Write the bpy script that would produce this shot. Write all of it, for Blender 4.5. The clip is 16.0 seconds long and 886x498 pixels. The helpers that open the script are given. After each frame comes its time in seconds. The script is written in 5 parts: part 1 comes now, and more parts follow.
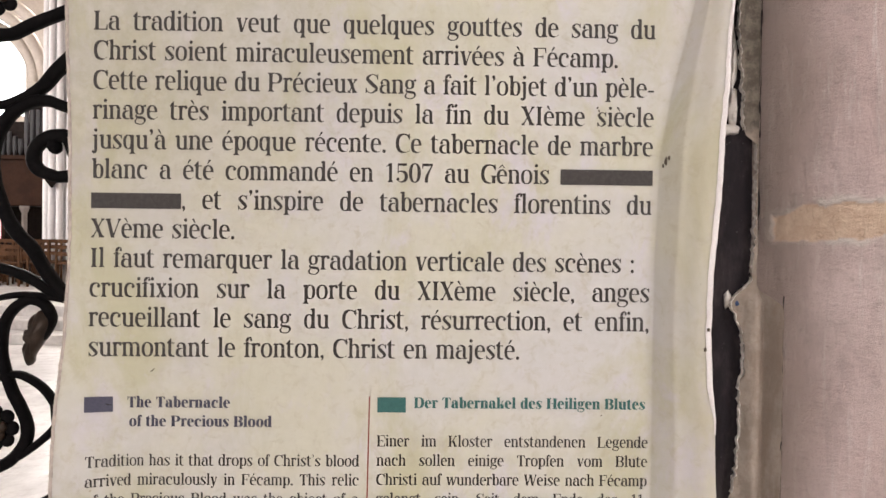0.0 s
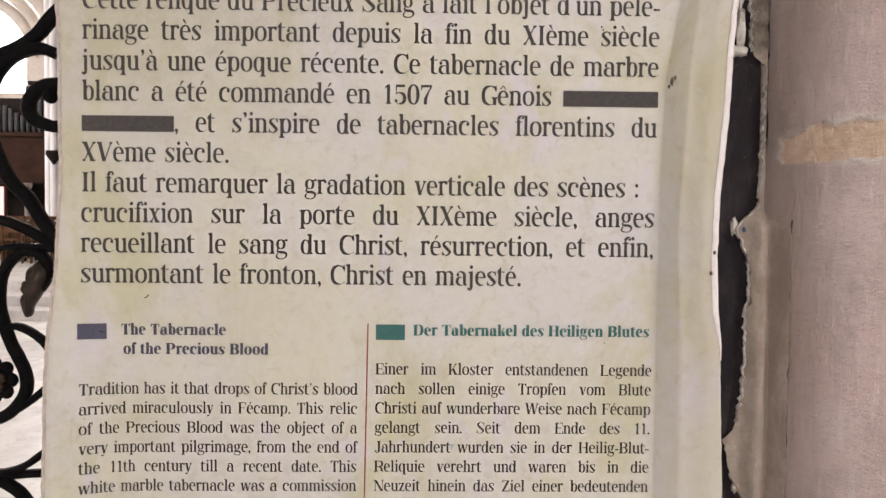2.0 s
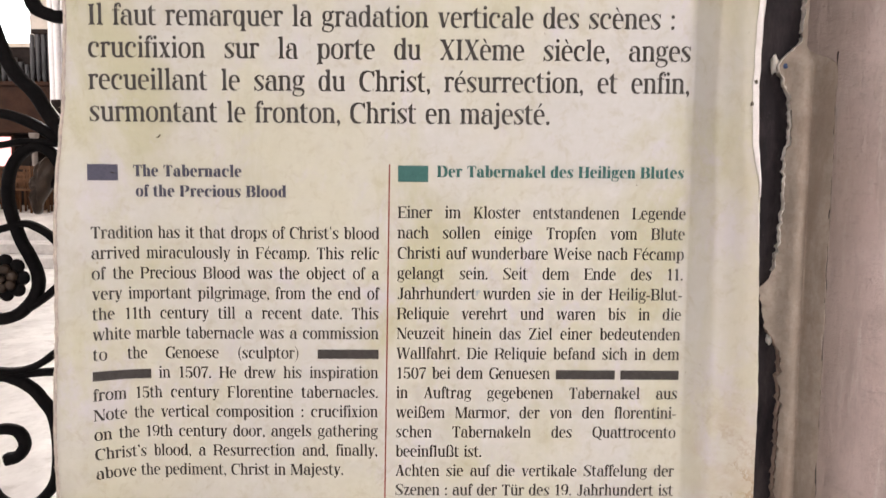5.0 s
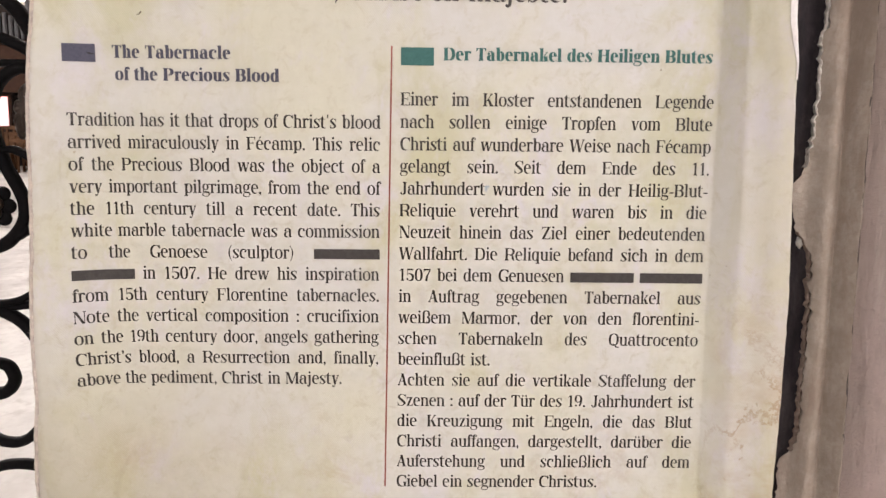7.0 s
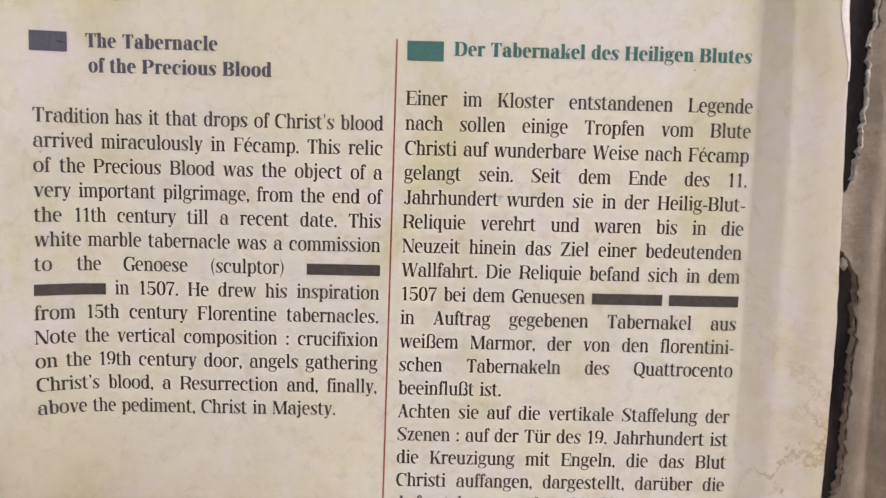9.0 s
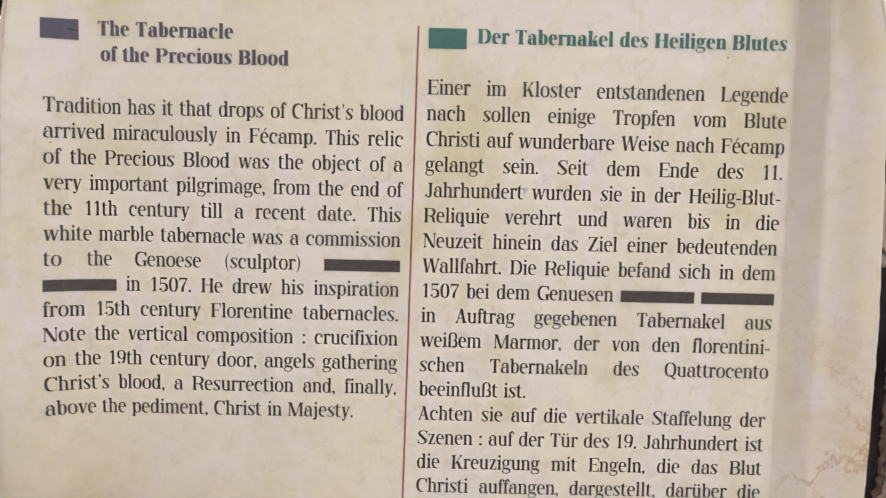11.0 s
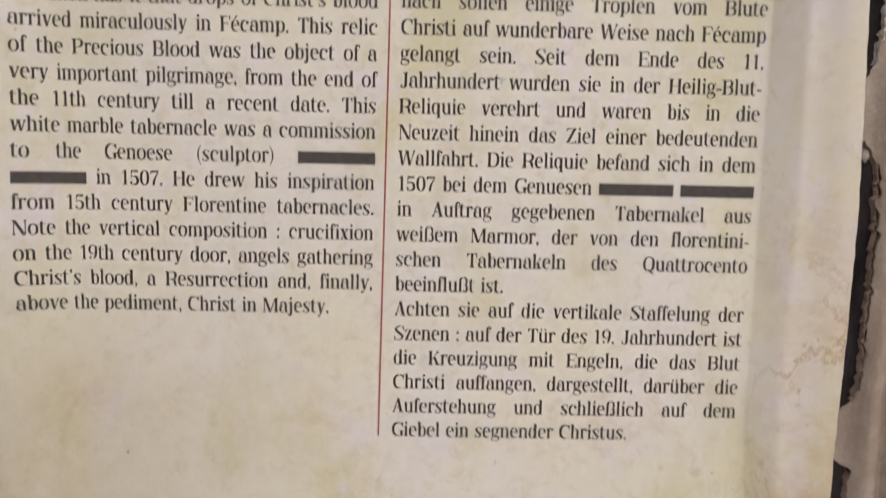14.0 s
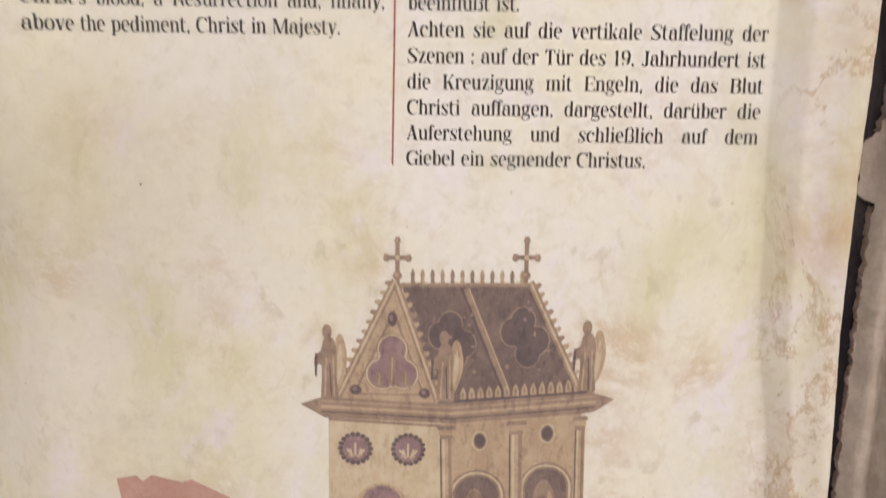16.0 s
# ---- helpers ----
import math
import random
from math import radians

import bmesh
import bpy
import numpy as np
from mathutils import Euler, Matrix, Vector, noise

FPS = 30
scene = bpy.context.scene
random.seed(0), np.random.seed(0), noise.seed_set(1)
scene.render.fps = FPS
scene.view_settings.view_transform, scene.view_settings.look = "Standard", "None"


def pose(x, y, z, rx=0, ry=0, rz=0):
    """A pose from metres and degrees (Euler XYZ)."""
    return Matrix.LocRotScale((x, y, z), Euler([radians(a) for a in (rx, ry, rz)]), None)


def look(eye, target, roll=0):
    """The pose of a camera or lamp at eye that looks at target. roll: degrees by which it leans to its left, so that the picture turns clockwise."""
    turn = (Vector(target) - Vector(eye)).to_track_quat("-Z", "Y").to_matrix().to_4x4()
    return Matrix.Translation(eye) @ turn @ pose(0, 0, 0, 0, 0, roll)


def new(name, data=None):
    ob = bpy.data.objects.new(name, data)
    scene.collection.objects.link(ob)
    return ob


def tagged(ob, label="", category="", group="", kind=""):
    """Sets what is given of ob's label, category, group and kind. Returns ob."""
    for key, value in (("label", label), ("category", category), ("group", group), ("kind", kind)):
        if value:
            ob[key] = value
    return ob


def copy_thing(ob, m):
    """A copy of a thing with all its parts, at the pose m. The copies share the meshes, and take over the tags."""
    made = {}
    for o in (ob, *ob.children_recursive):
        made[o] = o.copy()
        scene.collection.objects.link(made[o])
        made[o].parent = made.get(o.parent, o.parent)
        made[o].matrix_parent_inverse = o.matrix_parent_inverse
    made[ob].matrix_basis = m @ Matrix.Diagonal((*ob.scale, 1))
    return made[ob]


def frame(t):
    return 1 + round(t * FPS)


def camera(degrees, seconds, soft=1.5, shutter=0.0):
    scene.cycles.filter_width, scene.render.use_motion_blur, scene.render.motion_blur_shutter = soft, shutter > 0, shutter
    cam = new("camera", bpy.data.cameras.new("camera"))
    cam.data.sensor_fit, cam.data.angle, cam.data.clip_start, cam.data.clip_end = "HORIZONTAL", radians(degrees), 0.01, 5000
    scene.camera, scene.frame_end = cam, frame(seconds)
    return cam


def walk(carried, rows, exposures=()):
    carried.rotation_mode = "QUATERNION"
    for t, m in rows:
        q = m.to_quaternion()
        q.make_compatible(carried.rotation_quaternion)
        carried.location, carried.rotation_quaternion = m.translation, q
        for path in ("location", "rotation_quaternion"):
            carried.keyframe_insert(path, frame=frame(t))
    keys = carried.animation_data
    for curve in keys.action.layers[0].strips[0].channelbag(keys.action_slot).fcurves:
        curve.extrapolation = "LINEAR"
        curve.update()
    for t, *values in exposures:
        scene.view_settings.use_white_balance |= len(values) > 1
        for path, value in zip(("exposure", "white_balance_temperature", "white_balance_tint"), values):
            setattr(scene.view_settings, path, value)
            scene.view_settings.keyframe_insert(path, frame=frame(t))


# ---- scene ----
cam = camera(57.0, 16.0, shutter=0.5)
PATH = [
    (0, (0.036, -0.555, 1.46), (0.084, 1.444, 1.439), 0.7),
    (0.5, (0.037, -0.555, 1.448), (0.083, 1.445, 1.422), 0.7),
    (1, (0.038, -0.552, 1.439), (0.084, 1.447, 1.392), 0.6),
    (1.5, (0.039, -0.547, 1.432), (0.081, 1.451, 1.371), 0.7),
    (2, (0.039, -0.543, 1.424), (0.08, 1.455, 1.349), 0.6),
    (2.5, (0.033, -0.538, 1.411), (0.073, 1.459, 1.321), 0.7),
    (3, (0.031, -0.537, 1.399), (0.066, 1.46, 1.291), 0.8),
    (3.5, (0.032, -0.536, 1.386), (0.066, 1.46, 1.26), 0.6),
    (4, (0.031, -0.533, 1.374), (0.063, 1.462, 1.228), 0.5),
    (4.5, (0.031, -0.531, 1.364), (0.058, 1.462, 1.199), 0.4),
    (5, (0.029, -0.524, 1.35), (0.052, 1.467, 1.158), 0.4),
    (7.5, (0.024, -0.48, 1.298), (0.05, 1.5, 1.015), 0.7),
    (8, (0.021, -0.468, 1.296), (0.051, 1.514, 1.026), 0.8),
    (8.5, (0.022, -0.45, 1.292), (0.055, 1.534, 1.046), 1.1),
    (9, (0.019, -0.44, 1.291), (0.057, 1.548, 1.073), 1.4),
    (11.5, (0.013, -0.424, 1.275), (0.021, 1.568, 1.097), 1.4),
    (12, (0.013, -0.425, 1.274), (0.021, 1.567, 1.094), 1.5),
    (12.5, (0.015, -0.423, 1.274), (0.03, 1.57, 1.1), 1.2),
    (13, (0.018, -0.42, 1.271), (0.036, 1.572, 1.09), 1.1),
    (13.5, (0.018, -0.418, 1.255), (0.045, 1.571, 1.056), 1.2),
    (14, (0.023, -0.423, 1.237), (0.053, 1.561, 0.989), 1.3),
    (14.5, (0.022, -0.428, 1.2), (0.056, 1.548, 0.888), 1.3),
    (15, (0.021, -0.434, 1.179), (0.037, 1.532, 0.817), 1.3),
    (15.5, (0.02, -0.44, 1.167), (0.021, 1.519, 0.764), 1.2),
    (16, (0.024, -0.432, 1.126), (0.025, 1.527, 0.724), 0.8),
]
walk(cam, [(t, look(eye, target, roll)) for t, eye, target, roll in PATH],
     exposures=((0.0, -0.54), (1.0, -0.61), (2.5, -0.57), (3.5, -0.47), (5.0, -0.39), (7.5, -0.33), (8.5, -0.48), (12.5, -0.46), (14.0, -0.59), (15.0, -0.41), (16.0, -0.22)))

# ---- world and light ----
world = bpy.data.worlds.new("World")
scene.world = world
world.use_nodes = True
sky = world.node_tree.nodes.new("ShaderNodeTexSky")
sky.sky_type, sky.sun_disc = "NISHITA", False
sky.sun_elevation, sky.sun_rotation = radians(40), radians(150)
bg = world.node_tree.nodes["Background"]
world.node_tree.links.new(sky.outputs[0], bg.inputs[0])
bg.inputs[1].default_value = 0.1


def day_lamp(name, eye, target, w, h, watts, colour):
    data = bpy.data.lights.new(name, "AREA")
    data.shape, data.size, data.size_y, data.energy, data.color = "RECTANGLE", w, h, watts, colour
    ob = new(name, data)
    ob.matrix_world = look(eye, target)
    return ob


# unseen area lamps added as daylight: three behind the visitor, two in the choir
day_lamp("window_light", (2.66, -3.4, 3.1), (0.2, 0.0, 1.3), 1.2, 2.4, 112, (1.0, 0.892, 0.855))
day_lamp("window_light", (4.6, -8.9, 5.2), (0.0, 0.0, 1.3), 2.0, 4.6, 130, (1.0, 0.905, 0.88))
day_lamp("window_light", (-4.0, -8.9, 5.2), (0.0, 0.0, 1.3), 2.0, 4.6, 400, (1.0, 0.885, 0.825))
day_lamp("window_light", (-19.7, 9.0, 5.5), (-8.0, 9.0, 0.0), 3.0, 6.0, 6200, (1.0, 0.94, 0.92))
day_lamp("window_light", (-11.0, 27.6, 7.0), (-8.5, 14.0, 1.0), 3.0, 6.0, 6200, (1.0, 0.94, 0.92))

# ---- helpers for building ----
rnd = random.Random(7)


def lerp_list(points, v):
    """Straight-line value at v in a list of (v, value), v rising."""
    if v <= points[0][0]:
        return points[0][1]
    for (a, p), (b, q) in zip(points, points[1:]):
        if v <= b:
            return p + (q - p) * (v - a) / (b - a)
    return points[-1][1]


def smooth(a, b, v):
    v = min(1.0, max(0.0, (v - a) / (b - a)))
    return v * v * (3 - 2 * v)


def fbm(x, y, z, octaves=4):
    return noise.fractal(Vector((x, y, z)), 1.0, 2.0, octaves)


def mesh_of(bm, name, material, shade=False):
    me = bpy.data.meshes.new(name)
    bm.normal_update()
    bm.to_mesh(me)
    bm.free()
    me.materials.append(material)
    if shade:
        for p in me.polygons:
            p.use_smooth = True
    return me


def thing(name, label, category, group="", kind=""):
    return tagged(new(name), label, category, group, kind)


def part(name, bm, material, parent=None, label="", shade=False):
    ob = new(name, mesh_of(bm, name, material, shade))
    ob.parent = parent
    if label:
        tagged(ob, label)
    return ob


def box(bm, x0, x1, y0, y1, z0, z1, bevel=0.0):
    vs = [bm.verts.new((x, y, z)) for z in (z0, z1) for x, y in ((x0, y0), (x1, y0), (x1, y1), (x0, y1))]
    fs = [bm.faces.new([vs[i] for i in f]) for f in ((3, 2, 1, 0), (4, 5, 6, 7), (0, 1, 5, 4), (1, 2, 6, 5), (2, 3, 7, 6), (3, 0, 4, 7))]
    if bevel:
        es = list({e for f in fs for e in f.edges})
        bmesh.ops.bevel(bm, geom=es, offset=bevel, segments=2, affect="EDGES", profile=0.6)
    return bm


def boxed(*a, bevel=0.0):
    return box(bmesh.new(), *a, bevel=bevel)


def lathe(bm, cx, cy, rings, n=32):
    """A turned body from (radius, z) rings, closed at both ends."""
    rows = []
    for r, z in rings:
        rows.append([bm.verts.new((cx + r * math.cos(2 * math.pi * k / n), cy + r * math.sin(2 * math.pi * k / n), z)) for k in range(n)])
    for a, b in zip(rows, rows[1:]):
        for k in range(n):
            bm.faces.new((a[k], a[(k + 1) % n], b[(k + 1) % n], b[k]))
    bm.faces.new(rows[0][::-1])
    bm.faces.new(rows[-1])
    return bm


def catmull(points, per=6):
    ps = [Vector(p) for p in points]
    ps = [ps[0] * 2 - ps[1]] + ps + [ps[-1] * 2 - ps[-2]]
    out = []
    for a, b, c, d in zip(ps, ps[1:], ps[2:], ps[3:]):
        for k in range(per):
            t = k / per
            out.append(0.5 * ((2 * b) + (c - a) * t + (2 * a - 5 * b + 4 * c - d) * t * t + (3 * b - a - 3 * c + d) * t ** 3))
    out.append(ps[-2])
    return out


def strap(bm, points, w0, w1, y, depth):
    """A forged bar along points of (x, z) in the plane y: its face w wide, rounded at the arrises, its ends closed."""
    line = catmull(points)
    rows = []
    for i, p in enumerate(line):
        d = (line[min(i + 1, len(line) - 1)] - line[max(i - 1, 0)]).normalized()
        nrm = Vector((-d.y, d.x))
        w = (w0 + (w1 - w0) * i / (len(line) - 1)) / 2 * (1 + 0.06 * fbm(p.x * 40, p.y * 40, y))
        ring = []
        for a, b in ((-1, -0.55), (-0.72, -1), (0, -1.12), (0.72, -1), (1, -0.55), (1, 0.55), (0.7, 1), (-0.7, 1), (-1, 0.55)):
            q = p + nrm * (a * w)
            ring.append(bm.verts.new((q.x, y + b * depth / 2, q.y)))
        rows.append(ring)
    n = len(rows[0])
    for a, b in zip(rows, rows[1:]):
        for k in range(n):
            bm.faces.new((a[k], a[(k + 1) % n], b[(k + 1) % n], b[k]))
    bm.faces.new(rows[0][::-1])
    bm.faces.new(rows[-1])
    bmesh.ops.recalc_face_normals(bm, faces=bm.faces[:])
    return bm


# ---- materials ----
class Nodes:
    """A small writer of node trees."""

    def __init__(self, name):
        self.mat = bpy.data.materials.new(name)
        self.mat.use_nodes = True
        self.t = self.mat.node_tree
        self.bsdf = self.t.nodes["Principled BSDF"]
        self.co = self.t.nodes.new("ShaderNodeTexCoord").outputs["Object"]

    def put(self, socket, value):
        if isinstance(value, bpy.types.NodeSocket):
            self.t.links.new(value, socket)
        else:
            socket.default_value = value

    def noise(self, scale, detail=5.0, rough=0.6, at=None, distort=0.0):
        n = self.t.nodes.new("ShaderNodeTexNoise")
        self.put(n.inputs["Vector"], at or self.co)
        n.inputs["Scale"].default_value, n.inputs["Detail"].default_value = scale, detail
        n.inputs["Roughness"].default_value, n.inputs["Distortion"].default_value = rough, distort
        return n.outputs["Fac"]

    def stretch(self, sx, sy, sz):
        m = self.t.nodes.new("ShaderNodeMapping")
        self.put(m.inputs["Vector"], self.co)
        m.inputs["Scale"].default_value = (sx, sy, sz)
        return m.outputs[0]

    def turned(self, angle, sx, sy, sz):
        m = self.t.nodes.new("ShaderNodeMapping")
        self.put(m.inputs["Vector"], self.co)
        m.inputs["Rotation"].default_value = (0, radians(angle), 0)
        m.inputs["Scale"].default_value = (sx, sy, sz)
        return m.outputs[0]

    def ramp(self, value, lo, hi, a=0.0, b=1.0):
        n = self.t.nodes.new("ShaderNodeMapRange")
        n.interpolation_type = "SMOOTHSTEP"
        self.put(n.inputs["Value"], value)
        for key, v in (("From Min", lo), ("From Max", hi), ("To Min", a), ("To Max", b)):
            n.inputs[key].default_value = v
        return n.outputs["Result"]

    def math(self, kind, a, b=0.0):
        n = self.t.nodes.new("ShaderNodeMath")
        n.operation = kind
        self.put(n.inputs[0], a)
        self.put(n.inputs[1], b)
        return n.outputs[0]

    def mix(self, fac, a, b, kind="MIX"):
        n = self.t.nodes.new("ShaderNodeMix")
        n.data_type, n.blend_type = "RGBA", kind
        self.put(n.inputs["Factor"], fac)
        for key, v in ((6, a), (7, b)):
            self.put(n.inputs[key], (*v, 1.0) if isinstance(v, tuple) else v)
        return n.outputs[2]

    def axis(self, name):
        n = self.t.nodes.new("ShaderNodeSeparateXYZ")
        self.put(n.inputs[0], self.co)
        return n.outputs[name]

    def attribute(self, name):
        n = self.t.nodes.new("ShaderNodeAttribute")
        n.attribute_name = name
        return n.outputs["Fac"]

    def bump(self, height, strength, distance=0.001):
        n = self.t.nodes.new("ShaderNodeBump")
        self.put(n.inputs["Height"], height)
        n.inputs["Strength"].default_value, n.inputs["Distance"].default_value = strength, distance
        self.put(self.bsdf.inputs["Normal"], n.outputs[0])

    def done(self, colour, rough, metal=0.0, spec=0.5):
        self.put(self.bsdf.inputs["Base Color"], (*colour, 1.0) if isinstance(colour, tuple) else colour)
        self.put(self.bsdf.inputs["Roughness"], rough)
        self.bsdf.inputs["Metallic"].default_value = metal
        self.bsdf.inputs["Specular IOR Level"].default_value = spec
        return self.mat


def canvas_material():
    n = Nodes("printed_canvas")
    big, mid, fine = n.noise(9, 4), n.noise(34, 6, 0.65), n.noise(150, 4)
    c = n.mix(n.ramp(big, 0.36, 0.64), (0.560, 0.547, 0.458), (0.560, 0.551, 0.545))
    streak = n.noise(15, 6, 0.62, n.stretch(1.0, 1.0, 0.45), 0.5)
    c = n.mix(n.ramp(streak, 0.48, 0.68, 0.0, 0.72), c, (0.455, 0.441, 0.275))
    lilac = n.noise(24, 6, 0.7, n.stretch(1.0, 1.0, 0.6), 0.4)
    c = n.mix(n.ramp(lilac, 0.52, 0.68, 0.0, 0.85), c, (0.560, 0.535, 0.590))
    c = n.mix(n.ramp(n.noise(48, 6, 0.7, None, 0.8), 0.6, 0.76, 0.0, 0.45), c, (0.374, 0.337, 0.217))
    border = n.math("MULTIPLY", n.ramp(n.axis("X"), 0.17, 0.225), n.ramp(n.noise(30, 5, 0.6, n.stretch(1.0, 1.0, 0.3)), 0.3, 0.7, 0.05, 0.45))
    c = n.mix(border, c, (0.500, 0.450, 0.335))
    low = n.ramp(n.axis("Z"), 1.17, 1.02)
    right = n.math("MULTIPLY", n.ramp(n.axis("X"), 0.185, 0.215), n.ramp(n.axis("Z"), 1.24, 1.12))
    zone = n.math("MAXIMUM", n.math("MULTIPLY", low, 0.75), right)
    vein = n.ramp(n.math("ABSOLUTE", n.math("SUBTRACT", n.noise(17, 8, 0.68, None, 0.6), 0.5)), 0.0, 0.075, 1.0, 0.0)
    patch = n.ramp(n.noise(13, 3), 0.5, 0.66)
    c = n.mix(n.math("MULTIPLY", n.math("MULTIPLY", vein, patch), n.math("MULTIPLY", zone, 0.55)), c, (0.351, 0.210, 0.113))
    blot = n.math("MULTIPLY", n.ramp(n.noise(13, 8, 0.76, None, 0.3), 0.5, 0.66), n.ramp(n.noise(75, 6, 0.72), 0.38, 0.62))
    c = n.mix(n.math("MULTIPLY", blot, n.math("MULTIPLY", zone, 0.6)), c, (0.390, 0.280, 0.160))
    c = n.mix(n.ramp(n.noise(85, 6, 0.75, None, 0.5), 0.5, 0.68, 0.0, 0.42), c, (0.419, 0.380, 0.268))
    c = n.mix(n.ramp(n.noise(60, 5, 0.7, n.stretch(1.0, 1.0, 0.7)), 0.55, 0.7, 0.0, 0.4), c, (0.536, 0.510, 0.505))
    c = n.mix(n.math("MULTIPLY", n.math("MULTIPLY", n.ramp(n.noise(15, 5, 0.68, None, 0.4), 0.47, 0.62), right), 0.42), c, (0.39, 0.265, 0.145))
    run = n.ramp(n.math("ABSOLUTE", n.math("SUBTRACT", n.noise(9, 9, 0.72, n.stretch(1.0, 1.0, 0.7), 0.5), 0.5)), 0.0, 0.022, 1.0, 0.0)
    runs = n.math("MULTIPLY", n.math("MULTIPLY", run, n.ramp(n.noise(110, 5, 0.7), 0.36, 0.6, 0.25, 1.0)), n.math("MULTIPLY", right, 0.7))
    c = n.mix(runs, c, (0.300, 0.180, 0.085))
    # lower-left corner: brown stain, deepened by shade put into the colour
    corner = n.math("ADD", n.axis("X"), n.math("MULTIPLY", n.math("SUBTRACT", n.noise(14, 6, 0.65, None, 0.5), 0.5), 0.11))
    corner = n.math("MULTIPLY", n.ramp(corner, 0.0, -0.195), n.ramp(n.math("ADD", n.axis("Z"), n.math("MULTIPLY", n.noise(10, 5, 0.6), 0.12)), 1.27, 1.03))
    corner = n.math("MULTIPLY", corner, n.ramp(n.axis("Z"), 0.97, 1.11, 0.35, 1.0))
    c = n.mix(n.math("MULTIPLY", corner, n.ramp(n.noise(90, 5, 0.7), 0.3, 0.6, 0.5, 0.75)), c, (0.310, 0.255, 0.160))
    # shade over the left side, strongest at the top, put into the canvas colour
    left_shade = n.math("ADD", n.axis("X"), n.math("MULTIPLY", n.math("SUBTRACT", n.noise(12, 5, 0.6), 0.5), 0.16))
    left_shade = n.math("MULTIPLY", n.ramp(left_shade, 0.08, -0.15), n.ramp(n.axis("Z"), 1.42, 1.56, 0.30, 1.0))
    c = n.mix(n.math("MULTIPLY", left_shade, n.ramp(n.noise(70, 5, 0.7), 0.35, 0.62, 0.4, 0.62)), c, (0.335, 0.312, 0.228))
    dapple = n.math("MULTIPLY", n.ramp(n.noise(62, 4, 0.6, n.stretch(1.0, 1.0, 0.8), 0.3), 0.56, 0.68), n.ramp(n.noise(21, 4), 0.42, 0.6))
    c = n.mix(n.math("MULTIPLY", dapple, n.ramp(n.axis("Z"), 1.18, 1.04, 0.1, 0.42)), c, (0.315, 0.262, 0.180))
    specks = n.ramp(n.noise(210, 2, 0.5), 0.74, 0.8, 0.0, 0.6)
    c = n.mix(specks, c, (0.271, 0.223, 0.145))
    c = n.mix(n.ramp(fine, 0.35, 0.65, 0.0, 0.12), c, (0.400, 0.385, 0.304))
    w = n.t.nodes.new("ShaderNodeTexWave")
    n.put(w.inputs["Vector"], n.turned(38, 1, 1, 1))
    w.inputs["Scale"].default_value, w.inputs["Distortion"].default_value = 320, 2.5
    n.bump(n.math("ADD", n.math("MULTIPLY", w.outputs["Fac"], 0.09), n.math("MULTIPLY", mid, 1.5)), 0.45, 0.0006)
    return n.done(c, n.ramp(mid, 0.3, 0.7, 0.5, 0.62), 0.0, 0.35)


def plain(name, colour, other, scale, rough, bump=0.3, distance=0.001, metal=0.0, spec=0.5):
    n = Nodes(name)
    a, b = n.noise(scale, 6, 0.65), n.noise(scale * 6.3, 4, 0.6)
    c = n.mix(n.ramp(a, 0.35, 0.68), colour, other)
    c = n.mix(n.ramp(b, 0.4, 0.75, 0.0, 0.4), c, tuple(v * 0.72 for v in colour))
    n.bump(n.math("ADD", a, n.math("MULTIPLY", b, 0.5)), bump, distance)
    return n.done(c, n.ramp(b, 0.3, 0.7, rough - 0.08, rough + 0.08), metal, spec)


def shaft_material():
    n = Nodes("limewashed_stone")
    broad, mid = n.noise(7, 4), n.noise(38, 7, 0.7, n.stretch(1, 1, 0.5))
    grain, drag = n.noise(420, 4, 0.7), n.noise(60, 6, 0.7, n.stretch(2.2, 2.2, 0.25))
    c = n.mix(n.ramp(broad, 0.35, 0.65), (0.598, 0.476, 0.459), (0.658, 0.542, 0.531))
    c = n.mix(n.ramp(mid, 0.45, 0.64, 0.0, 0.6), c, (0.500, 0.405, 0.393))
    c = n.mix(n.ramp(drag, 0.54, 0.68, 0.0, 0.7), c, (0.715, 0.652, 0.632))
    pits = n.noise(110, 7, 0.78, n.stretch(0.6, 0.6, 1.5))
    c = n.mix(n.ramp(pits, 0.56, 0.66, 0.0, 0.45), c, (0.378, 0.296, 0.281))
    warm = n.mix(n.ramp(n.noise(120, 6, 0.7), 0.35, 0.7), (0.611, 0.453, 0.340), (0.715, 0.574, 0.448))
    tool = n.noise(46, 5, 0.72, n.turned(24, 1.0, 1.0, 0.28), 0.4)
    c = n.mix(n.ramp(tool, 0.5, 0.66, 0.0, 0.42), c, (0.400, 0.327, 0.317))
    c = n.mix(n.ramp(n.noise(17, 7, 0.72, None, 0.5), 0.5, 0.66, 0.0, 0.4), c, (0.440, 0.374, 0.352))
    rim = n.attribute("rim")
    c = n.mix(n.attribute("bare"), c, warm)
    c = n.mix(rim, c, (0.656, 0.610, 0.573))
    # shade of the shaft's left flank, put into the colour
    c = n.mix(n.attribute("flank_shade"), c, (0.366, 0.301, 0.258))
    n.bump(n.math("ADD", n.math("ADD", n.math("MULTIPLY", mid, 1.2), n.math("MULTIPLY", tool, 1.5)), n.math("ADD", n.math("MULTIPLY", grain, 0.5), n.math("ADD", drag, n.math("MULTIPLY", pits, 1.6)))), 0.72, 0.004)
    return n.done(c, 0.85, 0.0, 0.25)


